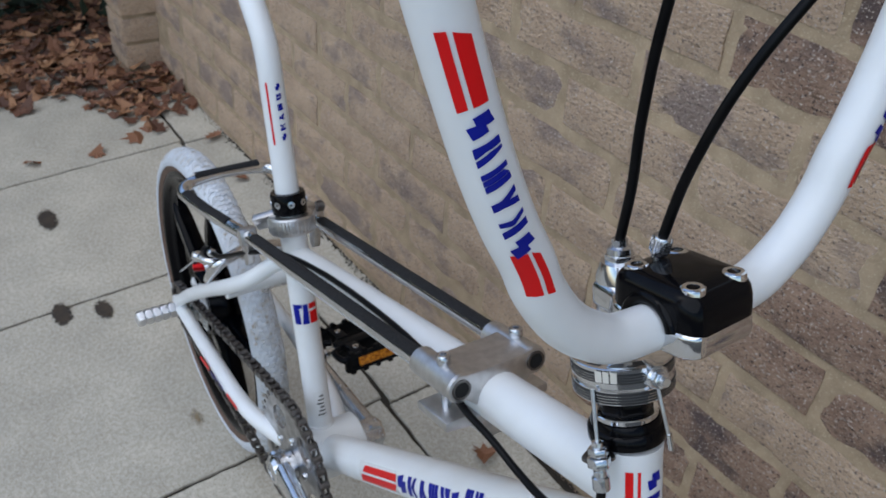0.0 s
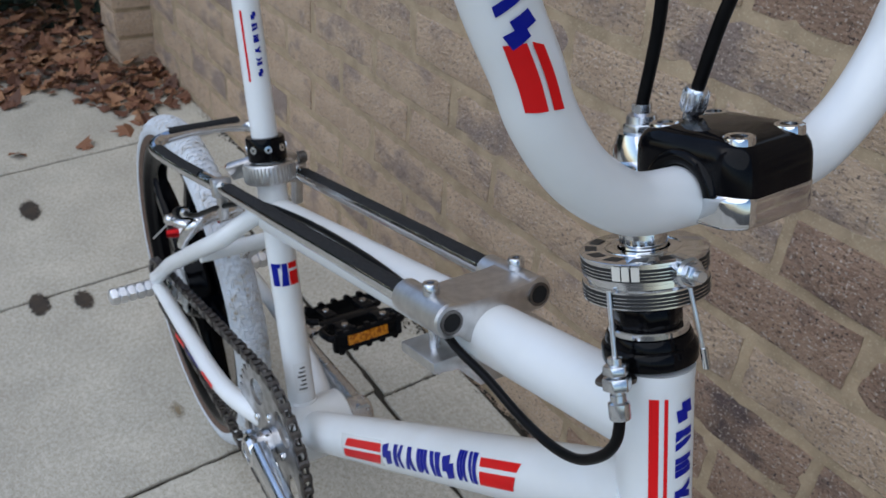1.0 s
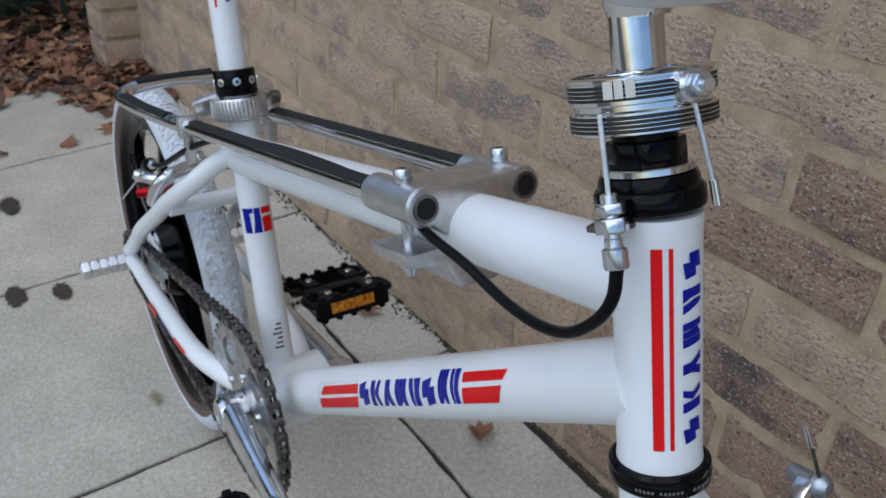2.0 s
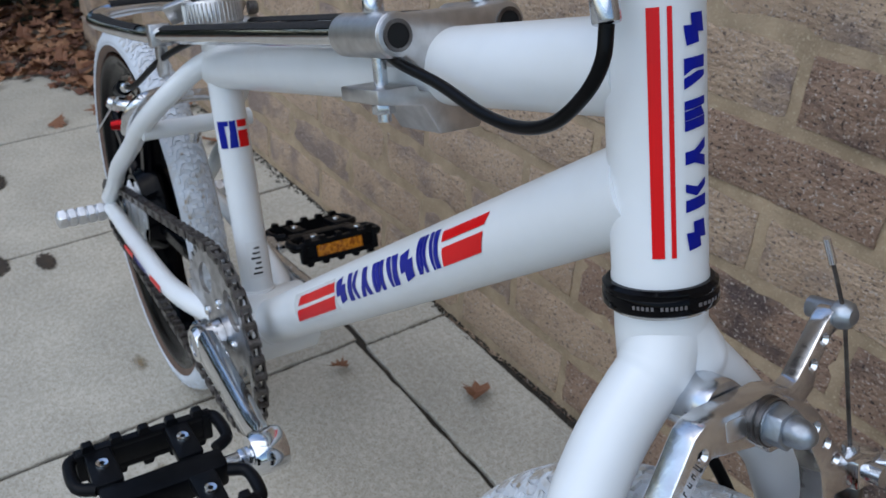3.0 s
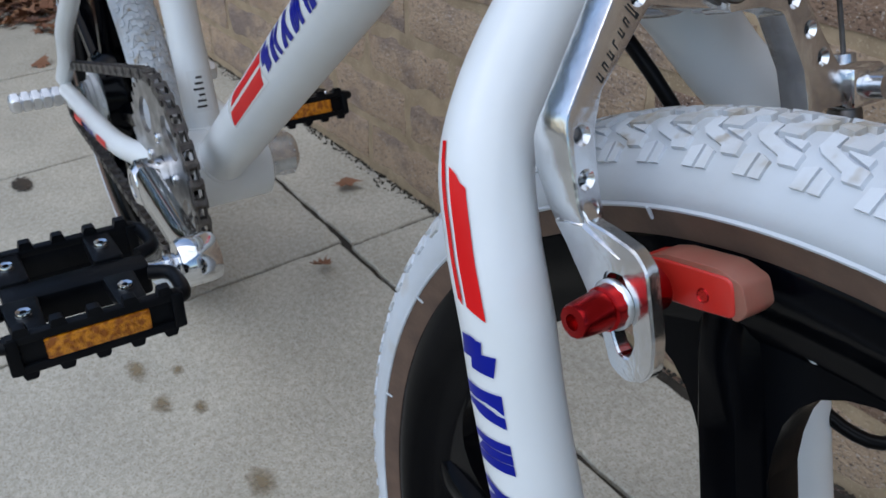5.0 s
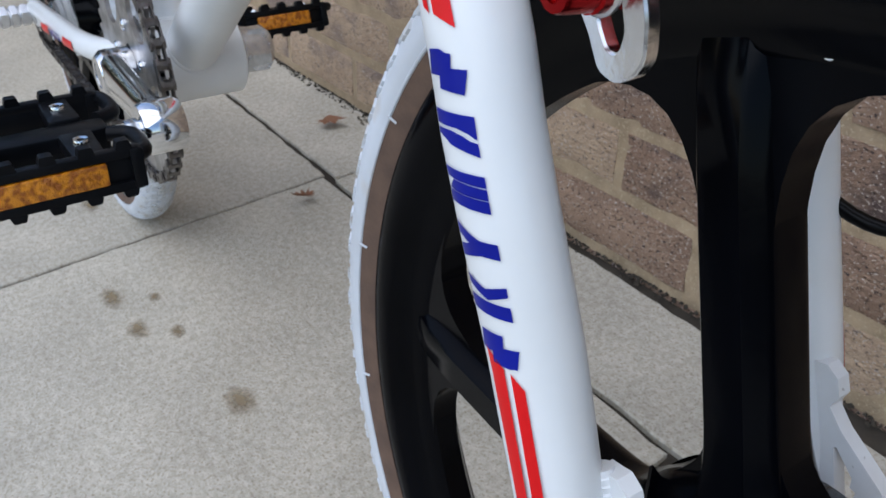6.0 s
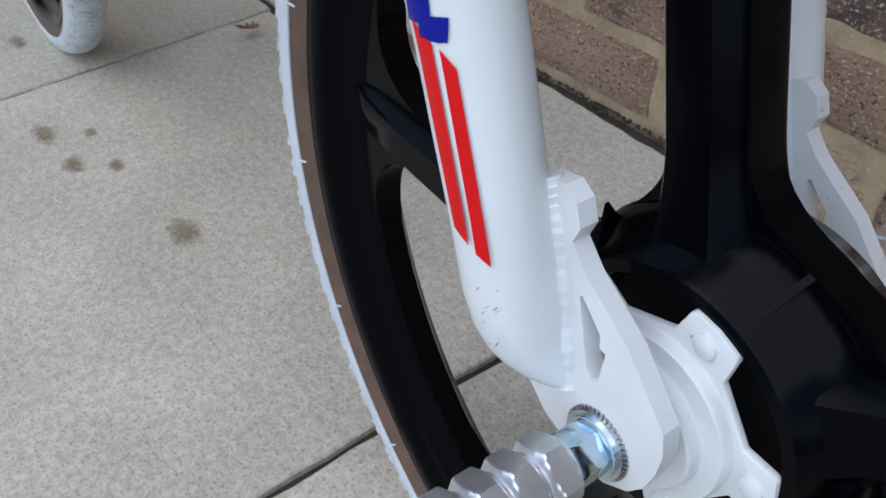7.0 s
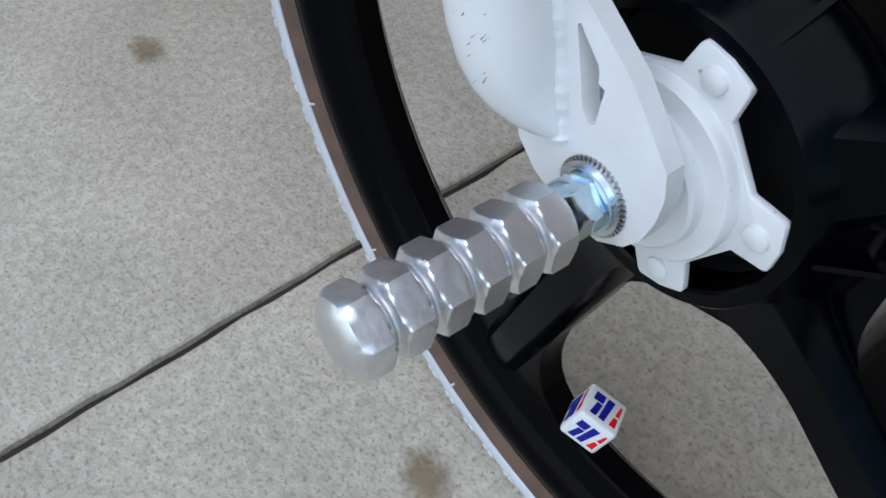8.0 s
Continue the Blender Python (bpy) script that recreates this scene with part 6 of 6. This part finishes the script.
wv = []
for z in (-0.1, 2.4):
    wv.append([bm.verts.new((p.x, p.y + d, z)) for p, d in ((lo, 0), (hi, 0), (hi, 0.22), (lo, 0.22))])
bm.faces.new(wv[0])
bm.faces.new(wv[1])
for i in range(4):
    bm.faces.new((wv[0][i], wv[0][(i + 1) % 4], wv[1][(i + 1) % 4], wv[1][i]))
wall = tagged(part("wall_north", bm, mortar), "brown and grey textured brick garden wall with sandy mortar joints", "wall", kind="structure")

def brick_mesh(length, seed):
    """One brick with worn, uneven edges and a dragged face."""
    rnd = random.Random(seed)
    h, dpt = 0.0590, 0.060
    bm = bmesh.new()
    nx, nz = 9, 4
    grid = []
    for j in range(nz + 1):
        row = []
        for i in range(nx + 1):
            ex = i in (0, nx)
            ez = j in (0, nz)
            x = -length / 2 + length * i / nx + (rnd.uniform(-0.0014, 0.0014) if not ex else (rnd.uniform(0.0, 0.0022) * (1 if i == 0 else -1)))
            z = -h / 2 + h * j / nz + (rnd.uniform(0.0, 0.0020) * (1 if j == 0 else -1) if ez else rnd.uniform(-0.001, 0.001))
            y = -0.0028 + rnd.uniform(-0.0011, 0.0011) + (0.0022 if ex or ez else 0)
            row.append(bm.verts.new((x, y, z)))
        grid.append(row)
    for j in range(nz):
        for i in range(nx):
            bm.faces.new((grid[j][i], grid[j][i + 1], grid[j + 1][i + 1], grid[j + 1][i]))
    rim = [grid[0][i] for i in range(nx + 1)] + [grid[j][nx] for j in range(1, nz + 1)] + [grid[nz][i] for i in range(nx - 1, -1, -1)] + [grid[j][0] for j in range(nz - 1, 0, -1)]
    back = [bm.verts.new((v.co.x, dpt, v.co.z)) for v in rim]
    for k in range(len(rim)):
        bm.faces.new((rim[k], rim[(k + 1) % len(rim)], back[(k + 1) % len(rim)], back[k]))
    return bm
def keep_mesh(bm, name, mat):
    bmesh.ops.recalc_face_normals(bm, faces=bm.faces[:])
    me = bpy.data.meshes.new(name)
    bm.to_mesh(me)
    bm.free()
    me.materials.append(mat)
    me.shade_smooth()
    me.set_sharp_from_angle(angle=radians(50))
    return me
brick_data = [[keep_mesh(brick_mesh(MODULE - 0.0100, 500 + k), "brick", mat) for k in range(10)] for mat in brick_mats]
rest_src = [brick_mesh(MODULE - 0.0105, 700 + k) for k in range(4)]
rest_me = [keep_mesh(b, "rest", brick_rest_mat) for b in rest_src]
pick = random.Random(12)
vs, fs = [], []
for course in range(-5, 30):
    z = Z0 + COURSE * course + COURSE / 2
    shift = 0.0 if course % 2 == 0 else MODULE / 2
    for i in range(-9, 15):
        x = X0 + MODULE * i + MODULE / 2 + shift
        if x < -2.06 or x > 2.5 or z < -0.06:
            continue
        tw = Matrix.Translation(on_wall(x, pick.uniform(-0.0012, 0.0012), z)) @ WALL @ Matrix.Rotation(radians(pick.uniform(-0.35, 0.35)), 4, "Y")
        if pick.random() < 0.5:
            tw = tw @ Matrix.Rotation(math.pi, 4, "Y")
        if x < 0.30 and z < 0.86:
            buff = pick.random() < (0.97 if x < -0.50 else 0.60 if x < -0.25 and z > 0.30 else 0.12)
            ob = new("brick", brick_data[buff][pick.randrange(10)])
            ob.parent = wall
            ob.matrix_world = tw
        else:
            me = rest_me[pick.randrange(4)]
            b0 = len(vs)
            vs += [tuple(tw @ v.co) for v in me.vertices]
            fs += [[b0 + k for k in p.vertices] for p in me.polygons]
# courses higher up and further forward, out of view, added for reflections
me = bpy.data.meshes.new("upper_bricks")
me.from_pydata(vs, [], fs)
me.materials.append(brick_rest_mat)
upper = new("upper_bricks", me)
upper.parent = wall
tagged(upper, kind="stuff")

# dark crumbs of dirt and rotted leaf along the wall's foot
rnd = random.Random(77)
vs, fs = [], []
for k in range(2000):
    x = rnd.uniform(-2.1, 0.6)
    y = 0.3895 + 0.0346 * x - 0.001 - 0.014 * rnd.random() ** 3 * (1.0 + 0.6 * math.sin(9 * x) * math.sin(23 * x))
    p, size = on_floor(x, y, 0.0006), rnd.uniform(0.0010, 0.0030)
    b0 = len(vs)
    a = rnd.uniform(0, 6.28)
    for q in range(4):
        r = size * rnd.uniform(0.6, 1.2)
        vs.append((p.x + r * math.cos(a + 1.57 * q), p.y + r * math.sin(a + 1.57 * q), p.z - 0.001))
    vs.append((p.x, p.y, p.z + size * rnd.uniform(0.4, 0.9)))
    fs += [[b0 + q, b0 + (q + 1) % 4, b0 + 4] for q in range(4)]
me = bpy.data.meshes.new("dirt")
me.from_pydata(vs, [], fs)
me.materials.append(ground_mat)
tagged(new("dirt", me), "dark crumbs of dirt along the foot of the wall", "dirt", kind="stuff")

# pillar at the wall's far end
pc = Vector((-2.194, 0.293, 1.0))
pillar = tagged(part("pillar", box(Matrix.Translation(pc) @ WALL, 0.058, 0.064, 1.3), mortar), "brick pier at the end of the garden wall", "pillar", kind="structure")
pier_data = [keep_mesh(brick_mesh(w, 800 + k), "brick", brick_mats[1]) for k, w in enumerate((0.124, 0.136, 0.124, 0.136))]
for course in range(-5, 20):
    z = Z0 + COURSE * course + COURSE / 2
    if z < -0.05:
        continue
    for face in range(4):
        ob = new("brick", pier_data[face])
        ob.parent = pillar
        turn = Matrix.Rotation(radians(90 * face), 4, "Z")
        ob.matrix_world = Matrix.Translation((pc.x, pc.y, z)) @ WALL @ turn @ Matrix.Translation((0, -(0.064 if face % 2 else 0.070), 0))

# fallen leaves
def leaf(verts, faces, m, size, rnd):
    """A curled lobed leaf of a few faces."""
    out = [(0, 0), (0.35, 0.42), (0.2, 0.75), (0.55, 0.9), (0.5, 1.3), (0.85, 1.2), (1.0, 1.75), (1.15, 1.2), (1.5, 1.3), (1.45, 0.9), (1.8, 0.75), (1.65, 0.42)]
    b0 = len(verts)
    curl, fold = rnd.uniform(-0.5, 0.7), rnd.uniform(-0.5, 0.6)
    pts = [(1.0, 0.75)] + out
    for x, y in pts:
        u, w = (x - 1.0) * size * 0.5, (y - 0.8) * size * 0.6
        verts.append(tuple(m @ Vector((u, w, curl * u * u / size * 2 + fold * abs(w) * 0.5 + rnd.uniform(-0.04, 0.04) * size))))
    for k in range(len(out)):
        faces.append([b0, b0 + 1 + k, b0 + 1 + (k + 1) % len(out)])
def leaf_at(verts, faces, x, y, h, size, rnd, lean=25):
    m = Matrix.Translation(on_floor(x, y, h)) @ FLOOR @ Matrix.Rotation(rnd.uniform(0, 6.28), 4, "Z") @ Matrix.Rotation(radians(rnd.uniform(-lean, lean)), 4, "X") @ Matrix.Rotation(radians(rnd.uniform(-lean, lean)), 4, "Y")
    leaf(verts, faces, m, size, rnd)
rnd = random.Random(5)
vs, fs = [], []
for k in range(4200):
    x = rnd.uniform(-2.72, -1.80)
    y = rnd.uniform(-1.1, 0.34)
    d = (-1.90 - x)
    edge = 0.16 * max(0.0, min(1.6, (0.16 - y) / 0.10)) + 0.03 * math.sin(23 * y)
    if d < edge + rnd.uniform(-0.09, 0.05) or (-2.27 < x < -2.12 and y > 0.21):
        continue
    depth = min(0.07, 0.09 * max(0.0, d - edge))
    leaf_at(vs, fs, x, y, 0.006 + rnd.random() * depth, rnd.uniform(0.028, 0.056), rnd)
me = bpy.data.meshes.new("leaf_litter")
me.from_pydata(vs, [], fs)
me.materials.append(leaf_mat)
tagged(new("leaf_litter", me), "drift of dry brown fallen leaves against the wall", "leaves", kind="stuff")
for i, (x, y, size, lean) in enumerate([(-0.603, 0.295, 0.046, 14), (-0.909, 0.297, 0.040, 25), (-0.737, 0.181, 0.030, 20), (-1.785, 0.145, 0.065, 20), (-1.79, -0.079, 0.050, 15), (-1.70, 0.30, 0.05, 20), (-1.76, 0.05, 0.05, 20), (-1.50, 0.285, 0.045, 20)]):
    rnd = random.Random(80 + i)
    vs, fs = [], []
    leaf_at(vs, fs, x, y, 0.008, size, rnd, lean)
    me = bpy.data.meshes.new("fallen_leaf")
    me.from_pydata(vs, [], fs)
    me.materials.append(leaf_mat)
    tagged(new("fallen_leaf", me), "single curled brown leaf on the paving", "leaf", "single fallen leaves")

# dark hedge past the pier
rnd = random.Random(9)
hedge = thing("hedge", "dark evergreen hedge behind the fallen leaves", "hedge", at=(-3.6, 0.2, 0))
bm = bmesh.new()
for k in range(26):
    x, y = rnd.uniform(-3.2, -2.72), rnd.uniform(-1.6, 1.6)
    base = on_floor(x, y, -0.01)
    join(bm, tube([base, base + Vector((rnd.uniform(-0.1, 0.1), rnd.uniform(-0.1, 0.1), 0.5)), base + Vector((rnd.uniform(-0.2, 0.2), rnd.uniform(-0.2, 0.2), 1.1))], [0.014, 0.010, 0.004], 6))
st = part("stem", bm, twig_mat)
st.parent = hedge
st.matrix_parent_inverse = Matrix.Translation((3.6, -0.2, 0))
vs, fs = [], []
for k in range(20000):
    x, y, z = rnd.uniform(-3.30, -2.42), rnd.uniform(-2.2, 2.2), 0.03 + 1.5 * rnd.random() ** 1.2
    if x > -2.58 + 0.12 * math.sin(9 * y) + 0.1 * math.sin(7 * z):
        continue
    m = Matrix.Translation((x, y, z)) @ Euler((rnd.uniform(0, 6), rnd.uniform(0, 6), rnd.uniform(0, 6))).to_matrix().to_4x4()
    b0 = len(vs)
    s = rnd.uniform(0.025, 0.055)
    vs += [tuple(m @ Vector(q)) for q in ((0, -s, 0), (s * 0.45, 0, 0.15 * s), (0, s, 0), (-s * 0.45, 0, 0.15 * s))]
    fs.append([b0, b0 + 1, b0 + 2, b0 + 3])
me = bpy.data.meshes.new("foliage")
me.from_pydata(vs, [], fs)
me.materials.append(hedge_mat)
fo = new("foliage", me)
fo.parent = hedge
fo.matrix_parent_inverse = Matrix.Translation((3.6, -0.2, 0))
tagged(fo, kind="stuff")
